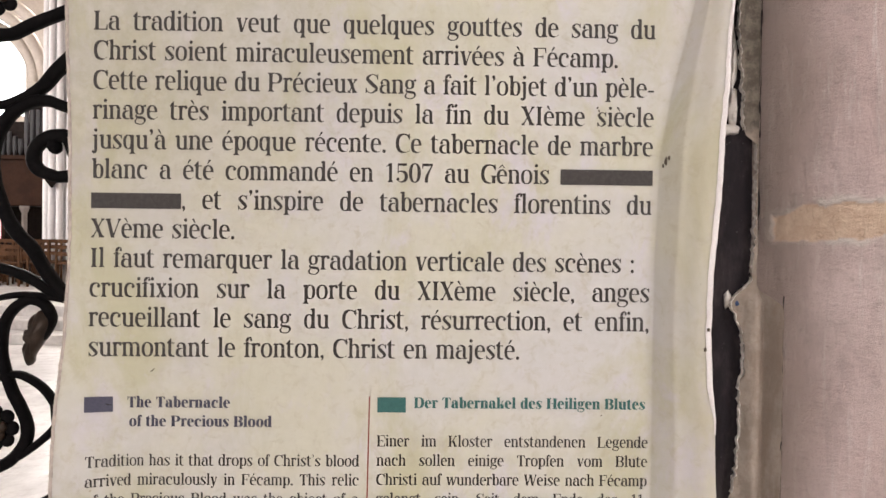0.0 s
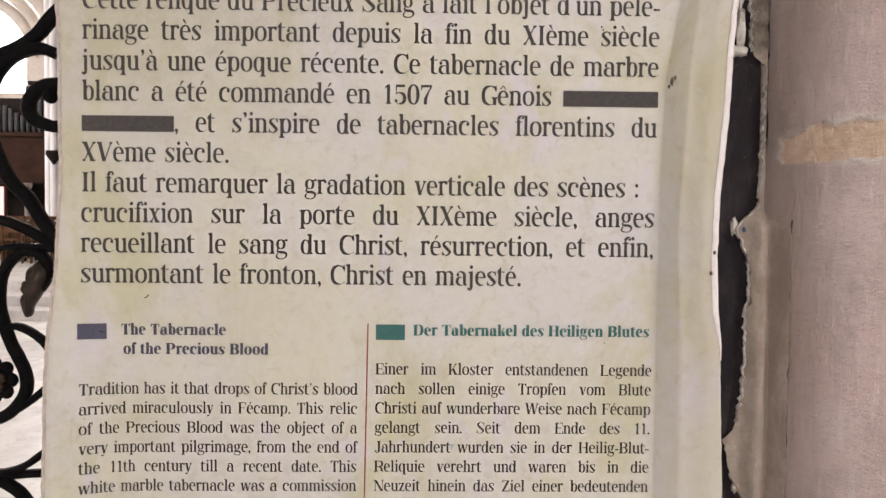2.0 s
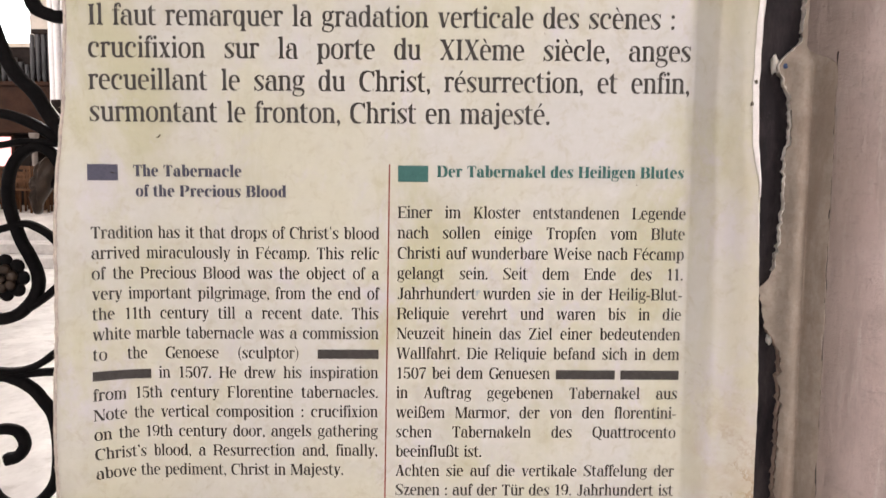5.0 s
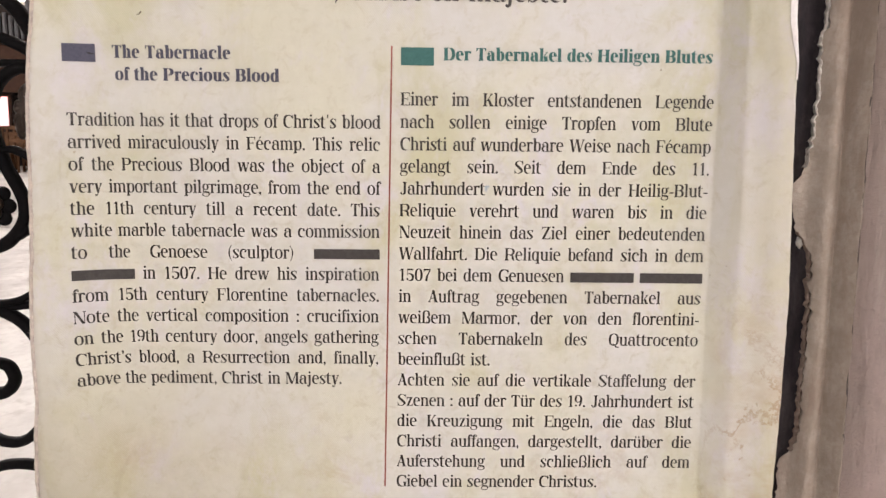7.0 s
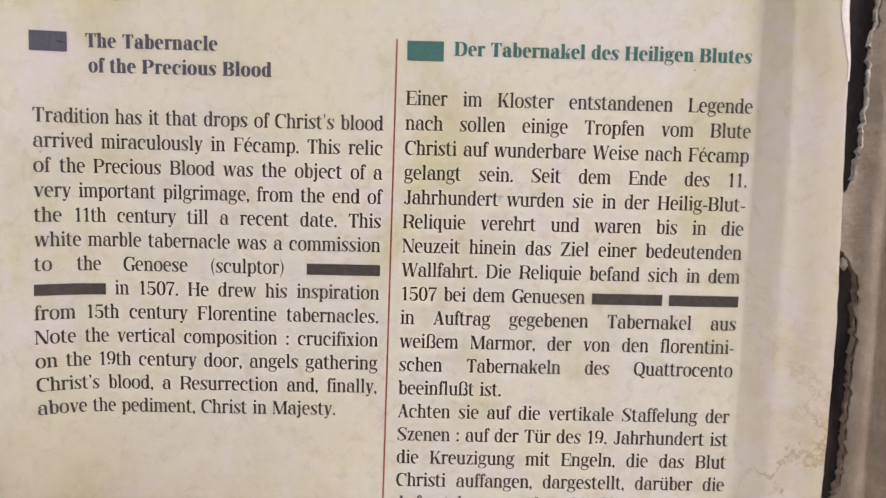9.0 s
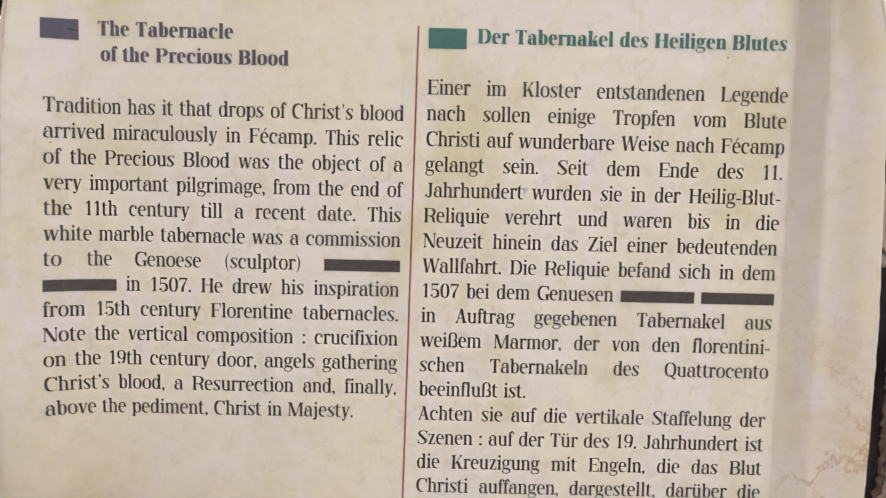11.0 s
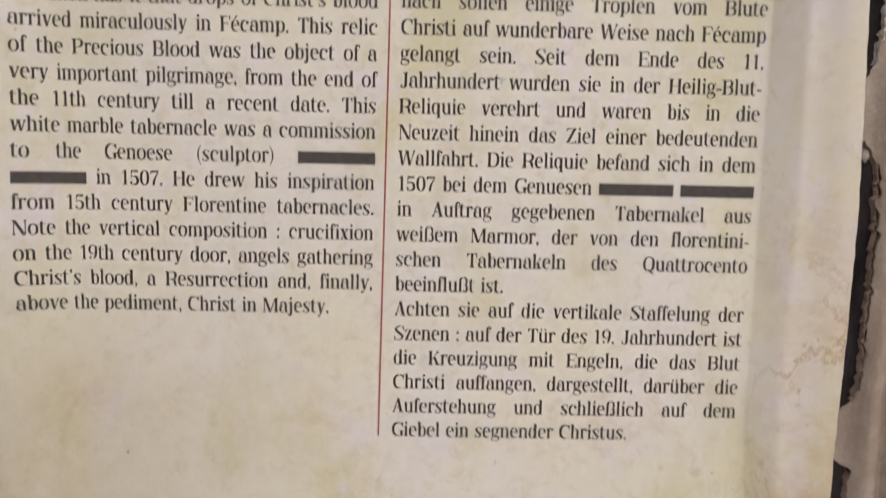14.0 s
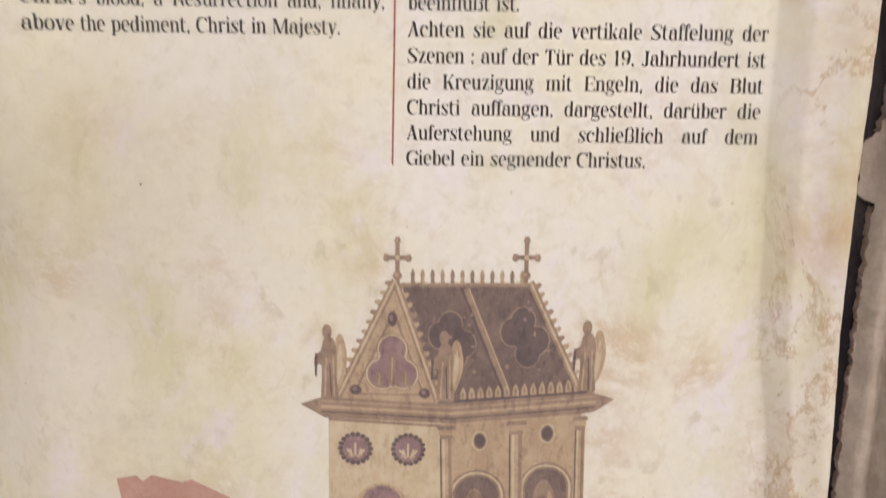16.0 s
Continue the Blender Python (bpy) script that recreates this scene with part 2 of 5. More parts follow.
def plaster_material():
    """Grimy plaster; above the joint the brown bedding mortar is laid bare."""
    n = Nodes("grimy_plaster")
    a, f = n.noise(55, 6, 0.65), n.noise(340, 4, 0.6)
    c = n.mix(n.ramp(a, 0.35, 0.68), (0.310, 0.262, 0.222), (0.410, 0.350, 0.302))
    c = n.mix(n.ramp(f, 0.4, 0.75, 0.0, 0.4), c, (0.27, 0.205, 0.17))
    c = n.mix(n.ramp(n.noise(30, 7, 0.72, n.stretch(1, 1, 0.3), 0.4), 0.48, 0.64, 0.0, 0.6), c, (0.25, 0.19, 0.155))
    joint = n.math("ADD", n.axis("Z"), n.math("MULTIPLY", n.math("SUBTRACT", n.noise(60, 5, 0.7), 0.5), 0.03))
    mortar = n.mix(n.ramp(n.noise(80, 7, 0.75), 0.4, 0.62), (0.105, 0.090, 0.074), (0.20, 0.172, 0.142))
    c = n.mix(n.ramp(joint, 1.532, 1.546), c, mortar)
    n.bump(n.math("ADD", a, n.math("MULTIPLY", f, 0.5)), 0.75, 0.0017)
    return n.done(c, 0.88, 0.0, 0.2)


def board_material():
    n = Nodes("black_painted_board")
    a, b = n.noise(28, 6, 0.7, n.stretch(1, 1, 0.4)), n.noise(170, 5, 0.7)
    c = n.mix(n.ramp(a, 0.4, 0.72), (0.020, 0.016, 0.019), (0.070, 0.058, 0.060))
    c = n.mix(n.ramp(b, 0.62, 0.74, 0.0, 0.55), c, (0.16, 0.15, 0.15))
    n.bump(b, 0.4, 0.001)
    return n.done(c, n.ramp(a, 0.3, 0.7, 0.6, 0.8), 0.0, 0.12)


def floor_material():
    n = Nodes("worn_stone_paving")
    a, b = n.noise(0.9, 6, 0.7, n.stretch(1, 0.55, 1)), n.noise(7, 6, 0.7)
    c = n.mix(n.ramp(a, 0.38, 0.64), (0.52, 0.50, 0.495), (0.80, 0.785, 0.775))
    c = n.mix(n.ramp(b, 0.5, 0.75, 0.0, 0.6), c, (0.33, 0.30, 0.285))
    n.bump(b, 0.2, 0.004)
    return n.done(c, n.ramp(b, 0.3, 0.7, 0.28, 0.5))


def glow(name, colour, strength):
    m = bpy.data.materials.new(name)
    m.use_nodes = True
    b = m.node_tree.nodes["Principled BSDF"]
    b.inputs["Base Color"].default_value = (*colour, 1)
    b.inputs["Emission Color"].default_value = (*colour, 1)
    b.inputs["Emission Strength"].default_value = strength
    return m


CANVAS = canvas_material()
HEM = plain("raw_canvas_hem", (0.80, 0.77, 0.77), (0.72, 0.68, 0.68), 90, 0.8, 0.2)
FRAY = plain("frayed_canvas_edge", (0.40, 0.345, 0.32), (0.55, 0.48, 0.42), 160, 0.85, 0.5)
INK = plain("charcoal_ink", (0.030, 0.025, 0.024), (0.044, 0.038, 0.036), 300, 0.6, 0.1)
INDIGO = plain("indigo_ink", (0.05, 0.05, 0.085), (0.06, 0.06, 0.097), 120, 0.6, 0.1)
INDIGO_TEXT = plain("dark_indigo_ink", (0.045, 0.045, 0.075), (0.055, 0.055, 0.085), 120, 0.6, 0.1)
TEAL = plain("teal_ink", (0.022, 0.105, 0.10), (0.028, 0.12, 0.112), 120, 0.6, 0.1)
RED = plain("brick_red_ink", (0.27, 0.075, 0.065), (0.33, 0.11, 0.09), 150, 0.6, 0.1)
SHAFT = shaft_material()
PLASTER = plaster_material()
RIM = plain("weathered_break", (0.40, 0.30, 0.25), (0.30, 0.215, 0.18), 90, 0.9, 0.6, 0.0015, spec=0.2)
CHALK = plain("broken_plaster_edge", (0.84, 0.80, 0.76), (0.70, 0.64, 0.58), 150, 0.9, 0.8, 0.002, spec=0.2)
BOARD = board_material()
ASHLAR = plain("pale_ashlar", (0.56, 0.51, 0.46), (0.48, 0.43, 0.385), 2.2, 0.85, 0.4, 0.004, spec=0.25)
IRON = plain("black_wrought_iron", (0.005, 0.0047, 0.0055), (0.009, 0.008, 0.0085), 45, 0.62, 0.5, 0.0012, spec=0.05)
GILT = plain("dulled_gilding", (0.045, 0.027, 0.018), (0.022, 0.014, 0.010), 60, 0.45, 0.4, metal=0.35)
PAVING = floor_material()
OAK = plain("dark_oak", (0.04, 0.019, 0.012), (0.026, 0.013, 0.009), 3.0, 0.7, 0.3, 0.003, spec=0.08)
CASE = plain("dark_case_wood", (0.014, 0.010, 0.009), (0.022, 0.015, 0.013), 3.0, 0.7, 0.3, 0.003, spec=0.08)
PINE = plain("honey_wood", (0.10, 0.05, 0.026), (0.06, 0.03, 0.016), 4.0, 0.7, 0.3, 0.003, spec=0.08)
TIN = plain("grey_organ_pipe_metal", (0.085, 0.085, 0.09), (0.05, 0.05, 0.053), 2.0, 0.6, 0.1, metal=0.0, spec=0.1)
WHITEWASH = plain("whitened_stone", (0.74, 0.72, 0.73), (0.66, 0.64, 0.65), 2.0, 0.8, 0.3, 0.004)
DAY = glow("daylit_glass", (0.93, 0.97, 1.0), 5.0)
ROSE = glow("red_sanctuary_glow", (1.0, 0.55, 0.55), 1.1)

# ---- the place: floor, walls, vault ----
def slab(name, *a, material=ASHLAR, bevel=0.0):
    return tagged(part(name, boxed(*a, bevel=bevel), material), kind="structure")


tagged(slab("floor", -20, 7, -9.6, 28.5, -0.2, 0.0, material=PAVING), "pale worn stone paving with dark stains", "floor")
tagged(slab("wall_east", 7.0, 7.6, -9.6, 28.5, 0, 11), "pale ashlar church wall", "wall")
# unseen wall and glowing window, added to light the canvas from close right
bm = bmesh.new()
for a in ((-5.0, -4.1, 0, 6), (-4.1, -2.7, 0, 1.8), (-4.1, -2.7, 4.4, 6), (-2.7, 1.15, 0, 6)):
    box(bm, 2.7, 3.1, *a)
tagged(part("added_side_wall", bm, ASHLAR), "unseen pale ashlar side wall added around a tall window", "wall", kind="structure")
tagged(part("window_5", boxed(2.98, 3.02, -4.2, -2.6, 1.7, 4.5), DAY), "unseen bright tall window added to light the canvas", "window", kind="structure")
tagged(slab("wall_west", -20.6, -20, -9.6, 28.5, 0, 11), "pale ashlar church wall", "wall")
tagged(slab("ceiling", -20.6, 7.6, -9.6, 29.2, 11, 11.5), "pale stone vault of the church", "ceiling")


def pierced_wall(name, y0, y1, openings):
    """A wall along x with arched openings (centre, half width, sill, springing)."""
    bm = bmesh.new()
    x = -20.6
    for cx, hw, sill, spring in openings:
        box(bm, x, cx - hw, y0, y1, 0, 11)
        box(bm, cx - hw, cx + hw, y0, y1, 0, sill)
        steps = 44
        for k in range(steps):
            a, b = cx - hw + 2 * hw * k / steps, cx - hw + 2 * hw * (k + 1) / steps
            m = ((a + b) / 2 - cx) / hw
            box(bm, a, b, y0, y1, spring + hw * math.sqrt(max(0.0, 1 - m * m)), 11)
        x = cx + hw
    box(bm, x, 7.6, y0, y1, 0, 11)
    return tagged(part(name, bm, ASHLAR), "pale ashlar church wall pierced by round-arched windows", "wall", kind="structure")


# the south windows are unseen, added behind the visitor to go with the lamps
pierced_wall("wall_south", -9.6, -9.0, ((-4.0, 1.2, 2.6, 7.4), (4.6, 1.2, 2.6, 7.4)))
pierced_wall("wall_north", 28.5, 29.2, ((-15.25, 1.25, 5.65, 8.0), (-4.0, 1.2, 4.0, 8.0)))
for k, (cx, y, sill, top) in enumerate(((-4.0, -9.45, 2.6, 8.6), (4.6, -9.45, 2.6, 8.6), (-15.25, 29.0, 5.65, 9.3), (-4.0, 29.0, 4.0, 9.2))):
    tagged(part("window_%d" % (k + 1), boxed(cx - 1.3, cx + 1.3, y, y + 0.04, sill, top), DAY), "bright daylit round-arched church window", "window", kind="structure")


# ---- the pier that carries the panel ----
def jag(z):
    """Left limit of the broken plaster beside the shaft."""
    x = lerp_list(JAG, z)
    return x + 0.0018 * fbm(0.0, 3.0, z * 120, 5) + 0.0013 * fbm(5.0, 1.0, z * 330, 4)


JAG = [(0.0, 0.258), (0.94, 0.257), (1.03, 0.258), (1.064, 0.258), (1.068, 0.2515), (1.096, 0.2505), (1.102, 0.257), (1.115, 0.260), (1.19, 0.261), (1.23, 0.260),
       (1.248, 0.251), (1.272, 0.246), (1.284, 0.254), (1.305, 0.257), (1.33, 0.2585), (1.36, 0.258), (1.38, 0.261), (1.40, 0.259), (1.418, 0.2505), (1.427, 0.257),
       (1.434, 0.2660), (1.475, 0.2675), (1.505, 0.2680), (1.53, 0.2680), (1.537, 0.2590), (1.575, 0.2572), (1.614, 0.254), (1.70, 0.256), (3.0, 0.256)]

tagged(part("pier", boxed(-0.13, 0.75, 0.05, 1.15, 0, 6.0, bevel=0.01), ASHLAR), "pale stone pier behind the printed canvas", "pier", kind="structure")
tagged(part("backing_board", boxed(-0.17, 0.272, 0.0178, 0.048, 0.70, 1.86, bevel=0.002), BOARD), "scuffed black painted board behind the canvas", "board")


def shaft():
    """Half-engaged round shaft with flaked limewash; bare stone shows where it has gone."""
    zs = [0.0, 0.3, 0.6] + [0.78 + 0.004 * k for k in range(165)] + [1.44 + 0.0014 * k for k in range(58)] + [1.525 + 0.004 * k for k in range(55)] + [1.9, 2.4, 3.2, 6.0]
    n = 160
    cx, cy, r = 0.370, 0.042, 0.105
    bm = bmesh.new()
    bare, rim, flank_shade = (bm.verts.layers.float.new(k) for k in ("bare", "rim", "flank_shade"))
    rows = []
    for z in zs:
        row = []
        for k in range(n):
            step = 0.0105
            if k < 120:
                a = math.pi + 0.02 + k * step
            else:
                a = math.pi + 0.02 + 120 * step + (k - 120) / 40 * (2 * math.pi - 120 * step)
            ux, uy = math.cos(a), math.sin(a)
            x = cx + r * ux
            wob = fbm(x * 22, 2.0, z * 16, 5)
            edge = fbm(x * 70, 6.0, z * 70, 5)
            d = 0.0009 * wob + 0.00035 * fbm(x * 130, a * 12, z * 130, 3)
            # strip of bare stone along an old joint
            top = 1.4865 + 0.0035 * edge + 0.03 * max(0.0, x - 0.285) - 0.006 * smooth(0.287, 0.276, x)
            low = 1.4620 + 0.004 * fbm(x * 60, 9.0, z * 9, 5) + 0.10 * max(0.0, x - 0.292) - 0.05 * max(0.0, 0.286 - x)
            inside = min(z - low, top - z, (x - 0.2745 - 0.0025 * edge) * 0.9)
            b = smooth(-0.0003, 0.0006, inside)
            m = smooth(min(-0.0024, -0.0050 - 0.006 * wob), -0.0012, inside) * (1 - b) * smooth(-0.3, 0.15, fbm(x * 60, 1.0, z * 60, 5))
            d += 0.0004 * m - 0.0018 * b
            v = bm.verts.new((cx + (r + d) * ux, cy + (r + d) * uy, z))
            v[bare], v[rim] = b, m
            # painted shade: deepens as the round turns left beside the plaster
            v[flank_shade] = 0.65 * smooth(0.305, 0.275, x + 0.007 * wob) * (1 - b)
            row.append(v)
        rows.append(row)
    for p, q in zip(rows, rows[1:]):
        for k in range(n):
            bm.faces.new((p[k], p[(k + 1) % n], q[(k + 1) % n], q[k]))
    bm.faces.new(rows[0][::-1])
    bm.faces.new(rows[-1])
    return bm


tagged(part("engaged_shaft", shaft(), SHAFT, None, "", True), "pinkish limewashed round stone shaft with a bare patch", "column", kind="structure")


def plaster_fillet():
    """Grimy moulded plaster between the shaft and the broken edge: a flat, a shallow bead and a groove."""
    bm = bmesh.new()
    n = 64
    rows = []
    zs = [0.0, 0.4] + [0.80 + 0.002 * k for k in range(455)] + [1.9, 3.0]
    for z in zs:
        left = jag(z)
        lower = smooth(1.432, 1.416, z)
        right = 0.2690 + 0.0098 * lower + 0.0006 * fbm(1.0, 6.0, z * 60, 3)
        row = []
        for k in range(n + 1):
            s = k / n
            x = left + (right - left) * s
            w = (x - 0.25) / 0.03
            y = 0.0135 - (0.006 + 0.007 * lower) * smooth(0.0, 1.0, w)
            y -= lower * 0.0042 * math.exp(-((x - 0.2645) / 0.006) ** 2)
            y += lower * 0.0026 * math.exp(-((x - 0.2735) / 0.003) ** 2)
            body = 0.042 - math.sqrt(max(0.0, 0.105 ** 2 - (x - 0.370) ** 2)) if x > 0.266 else 0.05
            y = min(y, body - 0.0010 - lower * 0.0016 * smooth(0.270, 0.277, x))
            y += 0.0009 * fbm(x * 60, 4.0, z * 30, 5) + 0.0005 * fbm(x * 45, 8.0, z * 260, 4)
            row.append(bm.verts.new((x, y, z)))
        row.insert(0, bm.verts.new((left + 0.0060, 0.0195, z)))
        row.append(bm.verts.new((right + 0.0008, row[-1].co.y + 0.008, z)))
        rows.append(row)
    for p, q in zip(rows, rows[1:]):
        for k in range(n + 2):
            bm.faces.new((p[k], p[k + 1], q[k + 1], q[k]))
    return bm


fillet = tagged(part("plaster_fillet", plaster_fillet(), PLASTER, None, "", True), "grimy brown moulded plaster with a ragged broken edge", "plaster", kind="structure")


def broken_edge(z0, z1, width):
    """The pale fresh break along the plaster's rim."""
    bm = bmesh.new()
    rows = []
    n = int((z1 - z0) / 0.0016)
    for k in range(n + 1):
        z = z0 + (z1 - z0) * k / n
        x = jag(z)
        w = width * (0.5 + 0.9 * abs(fbm(2.0, 7.0, z * 150, 5))) * math.sin(math.pi * (k + 0.3) / (n + 0.6)) ** 0.4
        y = 0.0125 + 0.0014 * fbm(1.0, 1.0, z * 300, 4)
        e = 0.0007 * fbm(9.0, 1.0, z * 700, 3)
        rows.append([bm.verts.new(p) for p in ((x + 0.0045, y + 0.004, z), (x - w * 0.5 + e, y - 0.0020, z), (x, y - 0.0030 + e * 0.5, z), (x + w * 0.45 - e, y - 0.0028, z), (x + w * 0.5, y + 0.003, z))])
    for p, q in zip(rows, rows[1:]):
        for k in range(4):
            bm.faces.new((p[k], p[k + 1], q[k + 1], q[k]))
    return bm


for z0, z1, w in ((0.86, 1.062, 0.0012), (1.103, 1.245, 0.0012), (1.285, 1.437, 0.0018), (1.44, 1.53, 0.0006), (1.54, 1.68, 0.0007)):
    part("broken_edge", broken_edge(z0, z1, w), CHALK if z0 > 1.25 else RIM, fillet, "pale fresh break in the plaster" if z0 > 1.25 else "")


def lump(cx, cy, cz, sx, sy, sz, seed):
    bm = bmesh.new()
    bmesh.ops.create_icosphere(bm, subdivisions=3, radius=1.0)
    for v in bm.verts:
        k = 1 + 0.35 * fbm(v.co.x * 1.5 + seed, v.co.y * 1.5, v.co.z * 1.5, 4)
        v.co = Vector((cx + v.co.x * sx * k, cy + v.co.y * sy * k, cz + v.co.z * sz * k))
    return bm


for c in ((0.2526, 0.018, 1.590, 0.0030, 0.004, 0.022, 1), (0.2530, 0.018, 1.556, 0.0034, 0.004, 0.014, 5), (0.2495, 0.017, 1.5405, 0.0085, 0.005, 0.0042, 9), (0.2515, 0.018, 1.4205, 0.003, 0.004, 0.0062, 3), (0.2555, 0.016, 1.238, 0.002, 0.003, 0.0035, 4)):
    part("plaster_crumb", lump(*c), CHALK, fillet, "whitish crumb of broken plaster", True)


def crack_line(z0, z1, x0, y0, gap):
    """A dark broken crack where the plaster has parted from the shaft."""
    bm = bmesh.new()
    rows = []
    n = int((z1 - z0) / 0.0014)
    for k in range(n + 1):
        z = z0 + (z1 - z0) * k / n
        x = x0 + 0.0007 * fbm(2.0, 2.0, z * 60, 4)
        w = gap * smooth(-0.1, 0.35, fbm(7.0, 7.0, z * 48, 3)) + 0.00005
        rows.append([bm.verts.new(q) for q in ((x - w, y0, z), (x, y0 - 0.0006, z), (x + w, y0 - 0.0002, z))])
    for p, q in zip(rows, rows[1:]):
        for k in range(2):
            bm.faces.new((p[k], p[k + 1], q[k + 1], q[k]))
    return bm


part("crack", crack_line(1.47, 1.64, 0.2688, 0.0075, 0.0006), BOARD, fillet, "dark crack in the plaster")
part("crack", crack_line(1.10, 1.425, 0.2788, -0.0118, 0.0004), BOARD, fillet, "dark crack in the plaster")


BLUE = plain("blue_paint_chip", (0.03, 0.06, 0.16), (0.05, 0.09, 0.2), 300, 0.6, 0.2)
part("paint_chip", lump(0.2555, 0.0095, 1.4185, 0.0013, 0.0012, 0.0018, 6), BLUE, fillet, "chip of old blue paint", True)

# ---- the printed canvas ----
LEFT = [(0.80, -0.264), (0.93, -0.254), (1.03, -0.235), (1.14, -0.2140), (1.25, -0.2100), (1.31, -0.2090), (1.345, -0.2085), (1.39, -0.2065), (1.45, -0.204), (1.53, -0.2045), (1.60, -0.207), (1.70, -0.209)]
CREASE = [(0.80, 0.214), (0.93, 0.209), (0.99, 0.198), (1.05, 0.196), (1.10, 0.1925), (1.30, 0.1925), (1.45, 0.1935), (1.52, 0.196), (1.56, 0.203), (1.60, 0.213), (1.63, 0.220), (1.70, 0.232)]
# how far the curled border comes forward, and where its free edge stands
EDGE_OUT = [(0.80, 0.018), (1.00, 0.020), (1.15, 0.022), (1.30, 0.027), (1.40, 0.030), (1.50, 0.030), (1.58, 0.024), (1.70, 0.016)]
EDGE_X = [(0.80, 0.241), (0.92, 0.238), (1.00, 0.2345), (1.09, 0.2335), (1.15, 0.2345), (1.21, 0.234), (1.28, 0.2305), (1.345, 0.2275), (1.365, 0.2225), (1.40, 0.2205), (1.44, 0.2215), (1.49, 0.226), (1.53, 0.2285), (1.57, 0.233), (1.60, 0.235), (1.625, 0.2385), (1.70, 0.246)]


def canvas_y(x, z):
    """How the hung canvas bellies: mostly flat, a little proud at its lower free side."""
    y = -(0.0015 + 0.0120 * smooth(1.410, 1.300, z) + 0.0035 * smooth(1.27, 1.18, z)) * math.exp(-((x + 0.207) / 0.030) ** 2) * smooth(1.43, 1.35, z) * (1 - 0.45 * smooth(1.12, 1.0, z))
    y += 1.6 * max(0.0, -0.09 - x) ** 2 * smooth(1.20, 0.97, z)
    y += 0.0015 * math.exp(-((x + 0.19) / 0.05) ** 2) * smooth(1.40, 1.5, z)
    y += 0.0012 * math.sin(x * 19 + 1.0 + z * 3) * smooth(1.13, 1.0, z)
    return y + 0.0004 * fbm(x * 9, 2.0, z * 7, 3)


def on_canvas(x, z, lift=0.0):
    """A printed point; the sheet draws in a little where its free side curls."""
    x += 0.0024 * smooth(-0.140, -0.192, x) * smooth(1.41, 1.32, z)
    return (x, canvas_y(x, z) - lift, z)


def canvas_row(z):
    """The canvas's section at height z, from its free side to its curled border."""
    left, crease, out, edge = lerp_list(LEFT, z), lerp_list(CREASE, z), lerp_list(EDGE_OUT, z), lerp_list(EDGE_X, z)
    left += 0.0007 * fbm(3.0, 3.0, z * 90, 3)
    edge += 0.0004 * fbm(4.0, 4.0, z * 120, 3)
    row = [(left + 0.0022, canvas_y(left, z) + 0.0075), (left + 0.0004, canvas_y(left, z) + 0.0035), (left + 0.0006, canvas_y(left, z) + 0.0012), (left + 0.0025, canvas_y(left, z) + 0.0002)]
    flat = 70
    for k in range(flat + 1):
        x = left + 0.006 + (crease - left - 0.006) * k / flat
        row.append((x, canvas_y(x, z)))
    # the border: two flat folds, the first one the steeper
    for k in range(1, 25):
        s = k / 24
        x = crease + (edge - crease) * s
        f = 1.58 * s if s < 0.36 else 0.569 + 0.673 * (s - 0.36)
        y = canvas_y(x, z) - out * f + 0.0008 * math.sin(s * 11 + z * 2) * s
        row.append((x, y))
    return row


def canvas_mesh():
    bm = bmesh.new()
    n = 220
    front = []
    for k in range(n + 1):
        z = 0.80 + 0.90 * k / n
        front.append([bm.verts.new((x, y, z)) for x, y in canvas_row(z)])
    for a, b in zip(front, front[1:]):
        for k in range(len(a) - 1):
            bm.faces.new((a[k], a[k + 1], b[k + 1], b[k]))
    return bm


panel = thing("information_panel", "aged cream printed canvas panel with curled edges", "information panel")
canvas = part("canvas", canvas_mesh(), CANVAS, panel, "stained cream canvas with faint weave", True)
solid = canvas.modifiers.new("thickness", "SOLIDIFY")
solid.thickness, solid.offset = 0.0011, -1.0


def hem_mesh():
    """White raw back of the canvas rolled over along the curled border."""
    bm = bmesh.new()
    rows = []
    for k in range(141):
        z = 1.335 + 0.30 * k / 140
        x, y = canvas_row(z)[-1]
        w = 0.0036 * smooth(1.335, 1.37, z) * smooth(1.70, 1.53, z) + 0.0006
        rows.append([bm.verts.new(p) for p in ((x - 0.0004, y - 0.0002, z), (x + w * 0.35, y - 0.0011, z), (x + w * 0.8, y - 0.0002, z), (x + w, y + 0.0022, z), (x + w * 0.7, y + 0.004, z))])
    for a, b in zip(rows, rows[1:]):
        for k in range(4):
            bm.faces.new((a[k], a[k + 1], b[k + 1], b[k]))
    return bm


part("hem", hem_mesh(), HEM, panel, "white raw canvas turned over at the border", True)


